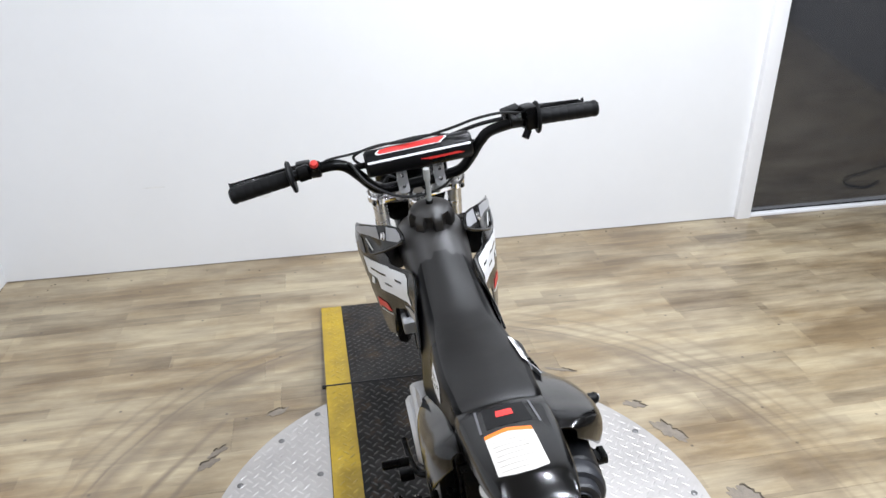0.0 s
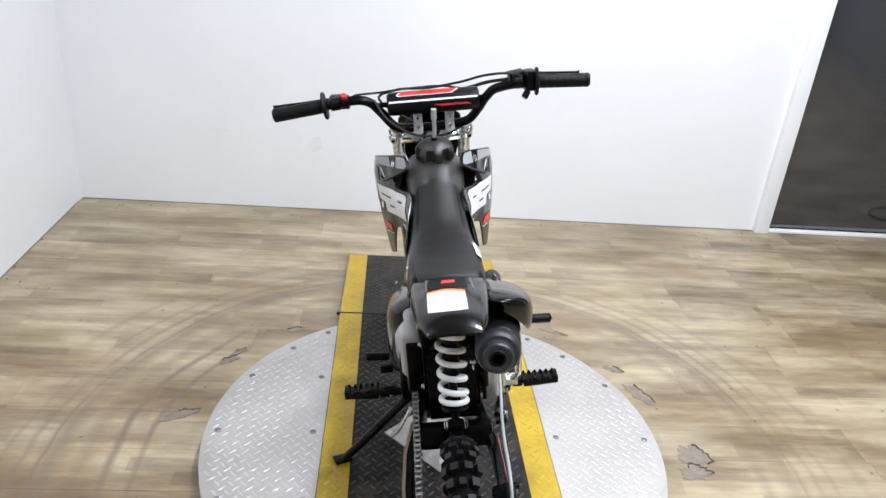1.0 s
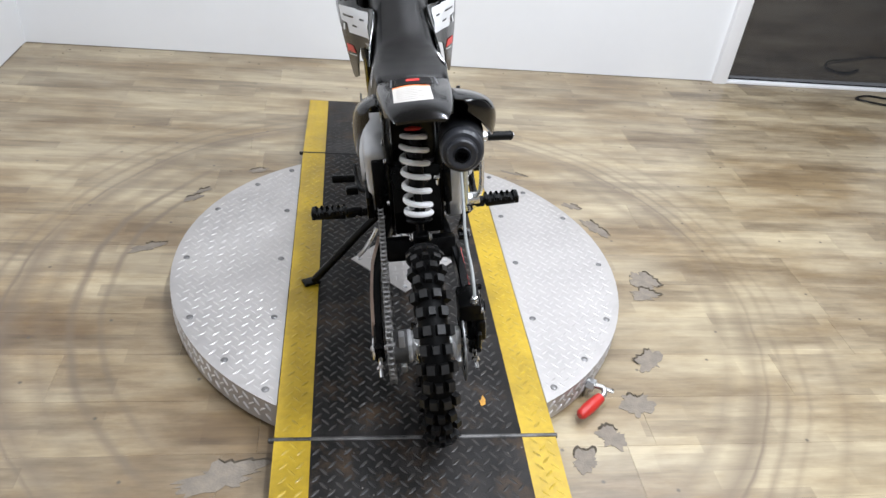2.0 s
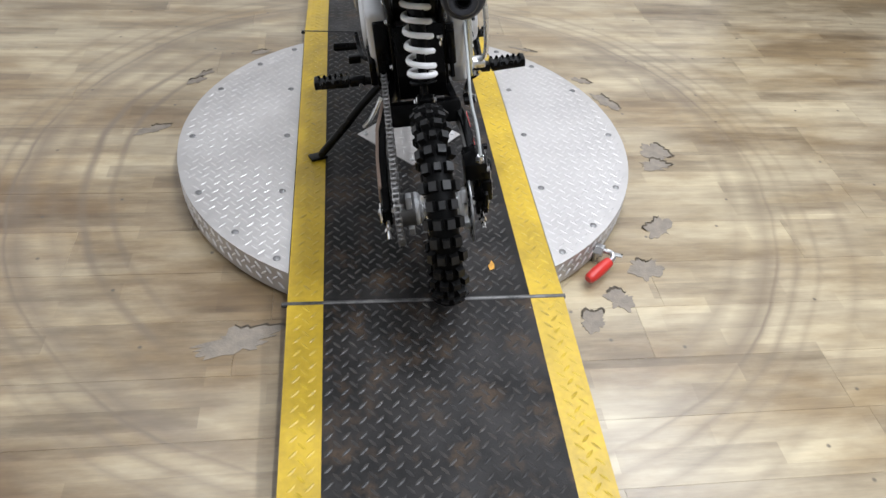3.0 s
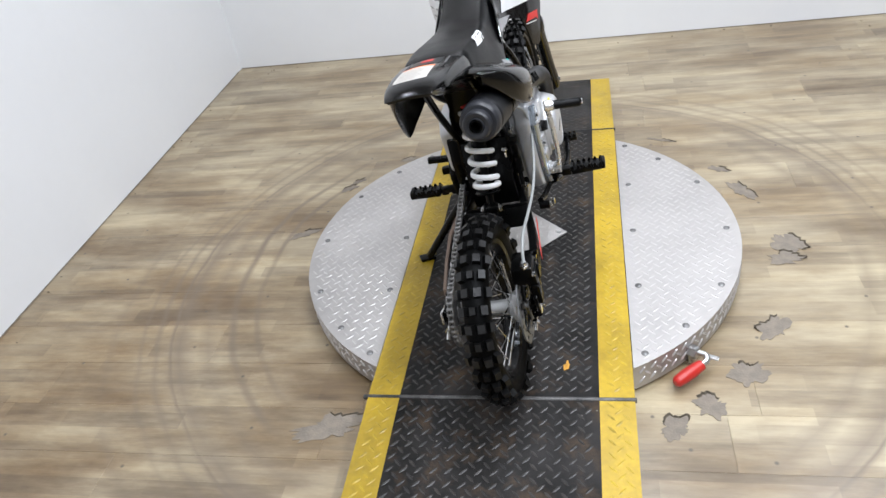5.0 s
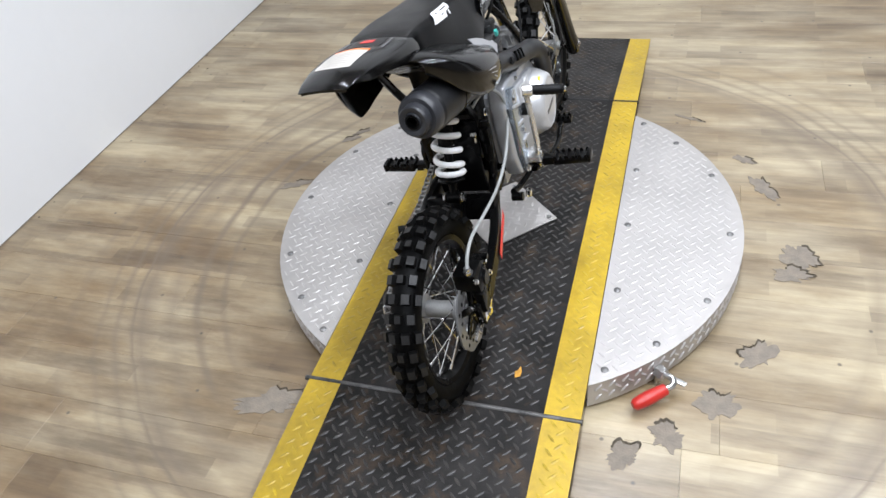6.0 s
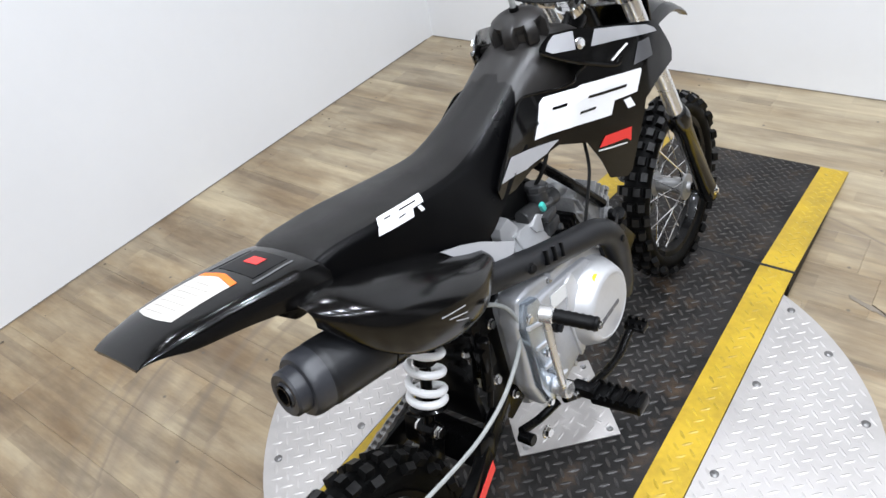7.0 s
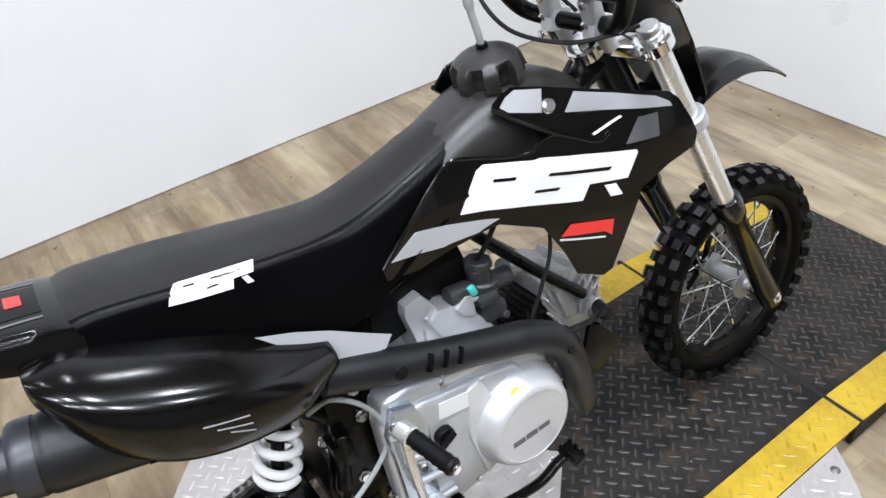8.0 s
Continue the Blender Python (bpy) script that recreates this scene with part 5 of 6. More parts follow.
part("label_band", bm_sheet([(LX - 0.0305, -0.4795), (LX, -0.4735), (LX + 0.0305, -0.4815), (LX + 0.0300, -0.473), (LX, -0.4655), (LX - 0.0300, -0.472)], on_fender, 0.0005, step=0.02), "orange", rear_fender, "orange header band")
for k in range(7):
    w = 0.022 if k % 3 else 0.017
    part("print_bar", bm_sheet([(LX - 0.025, -0.548 + 0.0093 * k), (LX - 0.025 + 2 * w, -0.548 + 0.0093 * k), (LX - 0.025 + 2 * w, -0.5458 + 0.0093 * k), (LX - 0.025, -0.5458 + 0.0093 * k)], lambda u, v: on_fender(u, v) + Vector((0, 0, 0.0006)), 0.0003, step=0.02), "label_print", rear_fender, smooth=False)
part("grey_panel", bm_sheet([(-0.03, -0.458), (0.03, -0.458), (0.028, -0.41), (-0.028, -0.41)], lambda u, v: on_fender(u, v) - Vector((0, 0, 0.0002)), 0.0004, step=0.02), "satin", rear_fender, "satin black sticker")
part("red_mark", bm_sheet([(-0.013, -0.437), (0.010, -0.437), (0.010, -0.423), (-0.011, -0.423)], lambda u, v: on_fender(u, v) + Vector((0, 0, 0.0005)), 0.0004, step=0.02), "redsticker", rear_fender, "small red sticker")
for s in (-1, 1):
    part("silver_line", bm_sheet([(s * 0.037, -0.465), (s * 0.040, -0.465), (s * 0.038, -0.41), (s * 0.035, -0.41)], on_fender, 0.0004, step=0.02), "grey", rear_fender, "dark grey stripe")

# side covers flaring over the muffler
COVER = [(-0.447, 0.718, 0.712, 0.694, 0.092), (-0.432, 0.719, 0.710, 0.671, 0.116), (-0.41, 0.717, 0.702, 0.640, 0.135), (-0.375, 0.705, 0.685, 0.610, 0.148), (-0.33, 0.688, 0.660, 0.590, 0.153), (-0.28, 0.666, 0.640, 0.578, 0.151), (-0.24, 0.645, 0.622, 0.574, 0.144), (-0.21, 0.628, 0.608, 0.582, 0.131), (-0.185, 0.616, 0.600, 0.588, 0.118)]


def cover_ring(y, shrink):
    zt, zr, zb, xr = lerp_table(COVER, y)
    if shrink < 1:
        # the left panel hangs lower where no muffler is under it
        zb -= float(np.interp(y, [-0.41, -0.375, -0.355, -0.33, -0.28, -0.24], [0, 0.015, 0.027, 0.022, 0.008, 0]))
    xr = 0.07 + (xr - 0.07) * shrink
    w, h = xr - 0.068, zt - zb
    return smooth_path([(0.068 + w * u, y, zt - h * v) for u, v in ((0, 0), (0.34, 0.06), (0.62, 0.14), (0.86, 0.27), (0.97, 0.44), (1.0, 0.64), (0.98, 0.83), (0.93, 1.0))], 3)


def cover_at(y, z, shrink):
    """The shell's x at a height below its ridge."""
    ring = cover_ring(y, shrink)
    for p, q in zip(ring, ring[1:]):
        if q.z <= z <= p.z:
            return p.x + (q.x - p.x) * (p.z - z) / max(1e-6, p.z - q.z)
    return ring[-1].x


for s, shrink in ((1, 1.0), (-1, 0.54)):
    rings = []
    for y in np.linspace(-0.447, -0.185, 42):
        ring = cover_ring(y, shrink)
        rings.append([Vector((s * q.x, q.y, q.z)) for q in ring] + [Vector((s * (q.x - 0.0028), q.y, q.z - 0.0012)) for q in ring[::-1]])
    cover = part("side_cover", bm_loft(rings), "gloss", bike, "glossy black flared side panel", sharp=70)
    part("silver_flash", bm_sheet([(-0.253, 0.656), (-0.215, 0.640), (-0.179, 0.621), (-0.145, 0.598), (-0.114, 0.578), (-0.126, 0.566), (-0.16, 0.574), (-0.192, 0.590), (-0.222, 0.622)], lambda y, z: Vector((s * (0.0965 + 0.14 * max(0.0, 0.64 + (-0.19 - y) * 0.35 - z) * (0.4 + 0.6 * shrink)), y, z)), 0.0015, (s, 0, 0.6), step=0.012), "silver", cover, "silver graphic")
    for k in range(3):
        a, b = -0.335 + 0.010 * k, 0.632 - 0.010 * k
        part("thin_stripe", bm_sheet([(a, b), (a + 0.042 - 0.010 * k, b - 0.014), (a + 0.042 - 0.010 * k, b - 0.0126), (a, b + 0.0014)], lambda y, z: Vector((s * (cover_at(y, z, shrink) + 0.0008), y, z)), 0.0004, (s, 0, 0), step=0.012), "silver", cover, smooth=False)

# tank, cap and breather hose
TANK = [(-0.02, 0.055, 0.718, 0.66), (0.06, 0.062, 0.758, 0.64), (0.12, 0.068, 0.776, 0.64), (0.18, 0.070, 0.772, 0.65), (0.235, 0.058, 0.752, 0.67), (0.262, 0.040, 0.725, 0.685)]
rings = []
for y in np.linspace(-0.02, 0.262, 26):
    w, zt, zb = lerp_table(TANK, y)
    ring = []
    for k in range(24):
        a = 2 * math.pi * k / 24
        cx, cz = math.cos(a), math.sin(a)
        p = 2 / 2.6
        ring.append(Vector((w * math.copysign(abs(cx) ** p, cx), y, (zt + zb) / 2 + (zt - zb) / 2 * math.copysign(abs(cz) ** p, cz))))
    rings.append(ring)
part("fuel_tank", bm_loft(rings), "tank", bike, "black moulded plastic fuel tank", sharp=60)
cap_at, cap_ax = Vector((0.004, 0.134, 0.770)), Vector((0, -0.10, 1)).normalized()
cap = bm_lathe([(0.038, -0.004), (0.044, 0.001), (0.0455, 0.004), (0.0455, 0.009), (0.0455, 0.015), (0.0455, 0.020), (0.044, 0.026), (0.039, 0.033), (0.031, 0.0385), (0.020, 0.0420), (0.010, 0.0435), (0, 0.044)], cap_at, cap_ax, 96)
for v in cap.verts:
    d = v.co - cap_at
    hgt = d.dot(cap_ax)
    rad = d - cap_ax * hgt
    if rad.length > 0.034 and hgt < 0.030:
        notch = max(0.0, min(1.0, (math.cos(7 * math.atan2(rad.y, rad.x) + 0.4) + 0.1) / 0.35))
        v.co -= rad.normalized() * 0.0125 * notch * max(0.0, min(1.0, (0.029 - hgt) / 0.006))
tank_cap = part("tank_cap", cap, "tank", bike, "black lobed fuel cap", sharp=40)
part("breather_hose", bm_tube([cap_at + cap_ax * 0.044, (0.006, 0.124, 0.838), (0.006, 0.119, 0.862), (0.007, 0.116, 0.888)], lambda t: 0.0046 if t < 0.72 else 0.0064, 12), "hose", bike, "clear grey breather hose")
part("hose_stub", bm_cyl(cap_at + cap_ax * 0.041, cap_at + cap_ax * 0.050, 0.0075, 12), "frame", tank_cap)

# radiator shrouds with their graphics
SHROUD = [(-0.095, 0.645), (-0.059, 0.67), (-0.014, 0.701), (0.020, 0.722), (0.030, 0.7235), (0.053, 0.718), (0.089, 0.709), (0.116, 0.708), (0.127, 0.717), (0.146, 0.723), (0.132, 0.731), (0.109, 0.748), (0.091, 0.763), (0.094, 0.768), (0.102, 0.774), (0.116, 0.782), (0.143, 0.778), (0.176, 0.768), (0.218, 0.755), (0.288, 0.733), (0.302, 0.720), (0.317, 0.692), (0.328, 0.668), (0.325, 0.651), (0.283, 0.641), (0.242, 0.623), (0.219, 0.559), (0.202, 0.512), (0.19, 0.505), (0.154, 0.522), (0.138, 0.563), (0.115, 0.607), (0.065, 0.629), (0.013, 0.622), (-0.048, 0.617), (-0.092, 0.628)]
FLARE = [(-0.15, 0.084), (-0.09, 0.0765), (-0.045, 0.0705), (0.0, 0.0690), (0.05, 0.0765), (0.10, 0.0940), (0.15, 0.115), (0.20, 0.131), (0.25, 0.145), (0.30, 0.152), (0.34, 0.155)]


def shroud_x(y, z):
    """Half width: close to the seat at the tail, flared to the front, its top leaning in."""
    base = np.interp(y, [a for a, _ in FLARE], [b for _, b in FLARE])
    lean = np.interp(y, [0.1, 0.18, 0.28], [0.38, 0.22, 0.12])
    fold = 0.005 * math.exp(-((y - 0.19) / 0.03) ** 2 - ((z - 0.728) / 0.012) ** 2)
    return float(base - lean * max(0, z - 0.685) - 0.08 * max(0, 0.6 - z) - fold)


for s in (1, -1):
    sp = lambda y, z: Vector((s * shroud_x(y, z), y, z))
    shroud = part("shroud", bm_sheet(SHROUD, sp, 0.003, (s, 0, 0), step=0.008), "gloss", bike, "glossy black tank shroud with white graphic", sharp=50)
    up = lambda y, z: Vector((s * (shroud_x(y, z) + 0.0018), y, z))
    emblem("shroud_emblem", (0.0182, 0.6613), (0.1452, -0.030), (0.0398, 0.0488), up, shroud)
    part("red_emblem", bm_sheet([(0.1343, 0.5883), (0.1462, 0.6032), (0.2018, 0.5919), (0.1992, 0.5677), (0.190, 0.577), (0.1745, 0.5802)], up, 0.0006, (s, 0, 0), step=0.01), "redsticker", shroud, "slanted red sticker")
    part("print_bar", bm_sheet([(0.1325, 0.5850), (0.1908, 0.5695), (0.1908, 0.5670), (0.1325, 0.5822)], up, 0.0005, (s, 0, 0), step=0.01), "print", shroud, smooth=False)
    part("silver_tail", bm_sheet([(-0.083, 0.648), (-0.043, 0.667), (0.065, 0.638), (0.037, 0.629), (-0.011, 0.630)], up, 0.0006, (s, 0, 0), step=0.01), "silver", shroud, "silver grey graphic")
    part("silver_top", bm_sheet([(0.161, 0.744), (0.175, 0.765), (0.218, 0.752), (0.268, 0.734), (0.286, 0.722), (0.290, 0.715), (0.222, 0.731)], up, 0.0006, (s, 0, 0), step=0.01), "silver", shroud, "silver grey graphic")
    part("white_top", bm_sheet([(0.099, 0.763), (0.108, 0.773), (0.118, 0.779), (0.144, 0.775), (0.138, 0.749), (0.106, 0.756)], up, 0.0006, (s, 0, 0), step=0.01), "silver", shroud, "pale grey graphic")
    part("grey_flash", bm_sheet([(0.242, 0.716), (0.268, 0.714), (0.267, 0.685), (0.222, 0.688)], up, 0.0006, (s, 0, 0), step=0.01), "grey", shroud, "charcoal graphic")
    part("thin_stripe", bm_sheet([(0.185, 0.712), (0.222, 0.724), (0.224, 0.7215), (0.187, 0.7095)], up, 0.0006, (s, 0, 0), step=0.01), "print", shroud, smooth=False)
    bolt((s * (shroud_x(0.146, 0.754) + 0.001), 0.146, 0.755), (s, -0.1, 0.3), 0.0075, 0.006, shroud, "chrome")
    rib = smooth_path([(s * (shroud_x(y, z) + 0.0005), y, z) for y, z in ((0.091, 0.763), (0.109, 0.748), (0.135, 0.730), (0.160, 0.716), (0.190, 0.702), (0.205, 0.708))], 5)
    part("rib", bm_tube(rib, 0.0034, 8, 1), "gloss", shroud)
    part("edge_bead", bm_tube([(s * (shroud_x(y, z) + 0.0005), y, z) for y, z in ((-0.094, 0.644), (-0.059, 0.67), (-0.014, 0.701), (0.022, 0.722), (0.053, 0.718), (0.089, 0.709), (0.116, 0.708), (0.127, 0.717), (0.146, 0.723))], 0.0022, 8), "gloss", shroud)
    part("inner_bracket", merge(bm_tube([(s * 0.04, 0.15, 0.748), (s * 0.07, 0.16, 0.742), (s * 0.098, 0.165, 0.735)], 0.007, 8), bm_box((s * 0.085, 0.235, 0.70), (0.07, 0.02, 0.05), (0, 0, s * 12), 0.004), bm_box((s * 0.078, 0.185, 0.70), (0.062, 0.008, 0.085), (0, 0, -s * 25), 0.003)), "tank", shroud, "black inner bracket")

# forks, clamps, number plate, front fender
forks = []
for s in (-1, 1):
    at = lambda z, s=s: Vector((s * 0.085, AX_F.y, AX_F.z)) + FORK * ((z - AX_F.z) / FORK.z)
    leg = part("fork_leg", bm_lathe([(0, -0.03), (0.016, -0.03), (0.02, -0.018), (0.0215, 0.02), (0.0195, 0.05), (0.0195, 0.24), (0.023, 0.245), (0.024, 0.275), (0.021, 0.288), (0.0165, 0.292), (0, 0.292)], at(AX_F.z), FORK, 24), "gloss", bike, "glossy black lower fork leg")
    part("fork_tube", bm_cyl(at(0.48), at(0.785), 0.0158, 24), "satin_tube", leg, "polished fork tube")
    part("fork_cap", bm_cyl(at(0.785), at(0.794), 0.0145, 12), "steel", leg)
    part("axle_clamp", bm_box(at(AX_F.z) + Vector((s * 0.0, 0, 0)), (0.034, 0.034, 0.04), (26, 0, 0), 0.006), "gloss", leg)
    forks.append(at)
ftilt = 26.7
for name, z, h, label in (("top_clamp", 0.770, 0.022, "bright cast top fork clamp"), ("bottom_clamp", 0.640, 0.024, "bright cast lower fork clamp")):
    mid = (forks[0](z) + forks[1](z)) / 2
    back = mid + Vector((0, -0.035, -0.012))
    bms = [bm_cyl(f(z) - FORK * h / 2, f(z) + FORK * h / 2, 0.0245, 24) for f in forks]
    bms.append(bm_cyl(back - FORK * h / 2, back + FORK * h / 2, 0.024, 22))
    for s in (-1, 1):
        bms.append(bm_box((back + mid) / 2 + Vector((s * 0.045, 0.005, 0)), (0.085, 0.028, h * 0.85), (ftilt, 0, s * 14), 0.004))
    clamp = part(name, merge(*bms), "chrome" if name == "top_clamp" else "cast", bike, label)
    for f, s in zip(forks, (-1, 1)):
        bolt(f(z) + Vector((s * 0.012, -0.026, -0.008)), (0, -1, 0), 0.005, 0.006, clamp, "chrome")
stem = (forks[0](0.770) + forks[1](0.770)) / 2 + Vector((0, -0.035, -0.012))
part("stem_nut", bm_cyl(stem + FORK * 0.010, stem + FORK * 0.022, 0.014, 6), "chrome", bike)
for s in (-1, 1):
    r0 = stem + Vector((s * 0.04, 0.006, 0.008))
    r1v = Vector((0.009 + s * 0.039, 0.274, 0.801))
    riser = part("bar_riser", merge(bm_cyl(r0, r1v, 0.011, 16), bm_box(r1v, (0.023, 0.036, 0.030), (-10, 0, 0), 0.006), bm_box(r1v + Vector((0, -0.010, 0.022)), (0.021, 0.022, 0.036), (16, 0, 0), 0.004)), "cover", bike, "silver handlebar clamp")
    for dy in (-0.013, 0.013):
        bolt(r1v + Vector((0, -0.022, 0.008 + (dy + 0.013) * 0.9)), (0, -1, -0.25), 0.0042, 0.005, riser, "chrome")
plate_at = lambda u, v: Vector((u, 0.372, 0.82)) + Vector((0, 0.092, -0.185)) * v + Vector((0, 0.25 * (0.07 ** 2 - u * u) / 0.07 * 0.6, 0))
part("number_plate", bm_sheet([(-0.055, 0.0), (0.055, 0.0), (0.082, 0.12), (0.084, 0.4), (0.066, 0.9), (0.05, 1.0), (-0.05, 1.0), (-0.066, 0.9), (-0.084, 0.4), (-0.082, 0.12)], plate_at, 0.003, (0, 1, 0), step=0.04), "gloss", bike, "glossy black blank front number panel", sharp=60)
FF = [(0.36, 0.040, 0.575), (0.42, 0.052, 0.632), (0.48, 0.056, 0.664), (0.54, 0.056, 0.671), (0.59, 0.053, 0.655), (0.64, 0.047, 0.626), (0.684, 0.037, 0.597)]
rings = []
for y in np.linspace(0.36, 0.684, 32):
    w, zt = lerp_table(FF, y)
    skirt_by = 1 - 0.85 * max(0.0, min(1.0, (y - 0.54) / 0.12))
    prof = [(1.0, -0.026 * skirt_by), (0.97, -0.012 * skirt_by), (0.85, -0.002), (0.55, 0.0), (0.45, 0.005), (0.0, 0.006)]
    prof += [(-a, b) for a, b in prof[-2::-1]]
    rings.append([Vector((a * w, y, zt + b)) for a, b in prof] + [Vector((a * w * 0.95, y, zt + b - 0.003)) for a, b in prof[::-1]])
part("front_fender", bm_loft(rings), "gloss", bike, "glossy black high front mudguard", sharp=45)
part("fender_stay", bm_box((0, 0.42, 0.637), (0.09, 0.05, 0.016), (26, 0, 0), 0.004), "frame", bike)
# front caliper on the far leg
part("front_caliper", merge(bm_box((-0.068, 0.53, 0.30), (0.035, 0.04, 0.065), (30, 0, 0), 0.008), bm_cyl((-0.05, 0.53, 0.305), (-0.03, 0.53, 0.305), 0.017, 18)), "cast", bike, "cast front brake caliper")
part("front_hose", bm_tube([(-0.068, 0.515, 0.33), (-0.095, 0.45, 0.48), (-0.10, 0.40, 0.64), (-0.08, 0.36, 0.76), (0.0, 0.34, 0.84), (0.12, 0.26, 0.90), (0.19, 0.235, 0.915)], 0.0042, 10), "cable", bike, "black front brake hose")

# handlebar with pad, grips, levers and switch
BAR = [(-0.354, 0.178, 0.884), (-0.24, 0.198, 0.893), (-0.175, 0.213, 0.896), (-0.141, 0.224, 0.886), (-0.115, 0.241, 0.853), (-0.094, 0.258, 0.820), (-0.070, 0.270, 0.804), (0.009, 0.274, 0.801), (0.066, 0.272, 0.806), (0.096, 0.262, 0.817), (0.118, 0.246, 0.846), (0.138, 0.230, 0.879), (0.166, 0.218, 0.901), (0.25, 0.190, 0.917), (0.368, 0.166, 0.918)]
BAR = [(x * (1 + (0.035 if x < 0 else 0.022) * k), y + 0.048 * k, z - 0.014 * k) for x, y, z in BAR for k in (max(0.0, min(1.0, (abs(x) - 0.10) / 0.22)),)]
bar = part("handlebar", merge(bm_tube(BAR, 0.0112, 14, 6), bm_cyl((-0.126, 0.246, 0.871), (0.128, 0.245, 0.8733), 0.0065, 12)), "frame", bike, "glossy black braced handlebar")
pc0, pc1 = Vector((-0.100, 0.246, 0.8712)), Vector((0.120, 0.246, 0.8732))
pad = part("bar_pad", bm_lathe([(0, 0), (0.022, 0), (0.0265, 0.004), (0.0275, 0.012), (0.0275, 0.208), (0.0265, 0.216), (0.022, 0.22), (0, 0.22)], pc0, pc1 - pc0, 30), "satin", bar, "black crossbar pad")


def on_pad(u, v, lift=0.0):
    a = math.radians(v)
    return pc0.lerp(pc1, 0.5 + u / 0.22) + (0.0282 + lift) * Vector((0, -math.cos(a), math.sin(a)))


part("pad_border", bm_sheet([(-0.088, 58), (-0.082, 50), (0.045, 50), (0.062, 78), (0.058, 86), (-0.06, 86), (-0.08, 78)], on_pad, 0.0004, (0, -1, 1), step=6), "white", pad, "white outline")
part("pad_panel", bm_sheet([(-0.083, 59), (-0.078, 53), (0.042, 53), (0.057, 77), (0.053, 83), (-0.058, 83), (-0.076, 76)], lambda u, v: on_pad(u, v, 0.0006), 0.0004, (0, -1, 1), step=6), "redsticker", pad, "red printed panel")
# the long highlight along the pad, put in as a white strip
part("pad_line", bm_sheet([(-0.105, 18), (0.105, 18), (0.105, 27), (-0.105, 27)], on_pad, 0.0004, (0, -1, 1), step=8), "white", pad, "white line painted as the pad's highlight")
part("pad_red_line", bm_sheet([(0.02, -12), (0.09, -12), (0.08, -2), (0.0, -2)], on_pad, 0.0004, (0, -1, 1), step=8), "redsticker", pad, "small red print")
for s in (-1, 1):
    a, b = (Vector(BAR[0]), Vector(BAR[1])) if s < 0 else (Vector(BAR[-1]), Vector(BAR[-2]))
    d = b - a
    prof = [(0, -0.004), (0.013, -0.004), (0.0165, 0.0), (0.0165, 0.006), (0.0157, 0.008)]
    z = 0.012
    while z < 0.108:
        prof += [(0.0158, z), (0.0163, z + 0.002), (0.0163, z + 0.0125), (0.0158, z + 0.0145)]
        z += 0.0165
    prof += [(0.0155, 0.114), (0.031, 0.117), (0.0330, 0.120), (0.031, 0.124), (0.0155, 0.126), (0, 0.126)]
    part("grip", bm_lathe(prof, a, d, 24), "rubber", bar, "ribbed black rubber grip")
    hang = a.lerp(b, 1.2 if s < 0 else 1.34)
    perch = part("lever_perch", merge(bm_cyl(hang - d.normalized() * 0.012, hang + d.normalized() * 0.012, 0.016, 18), bm_box(hang + Vector((0, 0.024, 0.004)), (0.03, 0.026, 0.022), bevel=0.005)), "frame", bar, "black lever mount")
    l0 = hang + Vector((0, 0.036, 0.009 if s > 0 else 0.0))
    part("lever", bm_tube([l0, l0 + Vector((s * 0.03, 0.014, -0.004)), l0 + Vector((s * 0.09, 0.004, -0.006)), l0 + Vector((s * 0.135, -0.014, -0.004)), l0 + Vector((s * 0.15, -0.018, -0.004))], lambda t: 0.0062 if t < 0.93 else 0.0085, 10, 6, 0.7), "frame", perch, "black hand lever")
# throttle housing and brake reservoir at the right grip
hr = Vector(BAR[-1]).lerp(Vector(BAR[-2]), 1.08)
part("throttle_housing", merge(bm_box(hr + Vector((-0.004, 0, 0.004)), (0.03, 0.042, 0.048), (0, 0, 12), 0.008), bm_box(hr + Vector((-0.034, 0.024, 0.004)), (0.034, 0.030, 0.020), (8, -6, 12), 0.005), bm_box(hr + Vector((-0.034, 0.026, 0.017)), (0.038, 0.028, 0.006), (8, -6, 12), 0.002), bm_cyl(hr + Vector((-0.01, -0.01, -0.02)), hr + Vector((-0.02, -0.016, -0.034)), 0.008, 12)), "frame", bar, "black throttle housing with brake reservoir")
hl = Vector(BAR[0]).lerp(Vector(BAR[1]), 1.38)
kill = part("kill_switch", merge(bm_cyl(hl + Vector((-0.008, 0, 0)), hl + Vector((0.012, -0.002, 0)), 0.0165, 18), bm_cyl(hl + Vector((0.002, -0.012, 0.008)), hl + Vector((0.002, -0.022, 0.018)), 0.0105, 16)), "frame", bar, "black switch housing")
part("red_button", bm_lathe([(0, 0.012), (0.006, 0.011), (0.0085, 0.006), (0.0085, 0)], hl + Vector((0.002, -0.020, 0.016)), (0, -0.7, 0.7), 18), "red", kill, "red stop button")
# cables over the bars
part("throttle_cable", bm_tube([hr + Vector((-0.02, 0.0, 0.014)), (0.181, 0.212, 0.934), (0.129, 0.216, 0.931), (0.076, 0.230, 0.917), (0.0, 0.236, 0.907), (-0.07, 0.25, 0.905), (-0.12, 0.268, 0.885), (-0.09, 0.30, 0.84), (-0.03, 0.31, 0.80)], 0.003, 8, 8), "cable", bike, "thin black throttle cable")
part("switch_wire", bm_tube([hl + Vector((0.012, 0.0, 0.004)), (-0.17, 0.225, 0.905), (-0.12, 0.232, 0.905), (-0.05, 0.24, 0.908), (0.03, 0.255, 0.905), (0.10, 0.262, 0.89)], 0.0026, 8, 8), "cable", bike, "thin black switch wire")
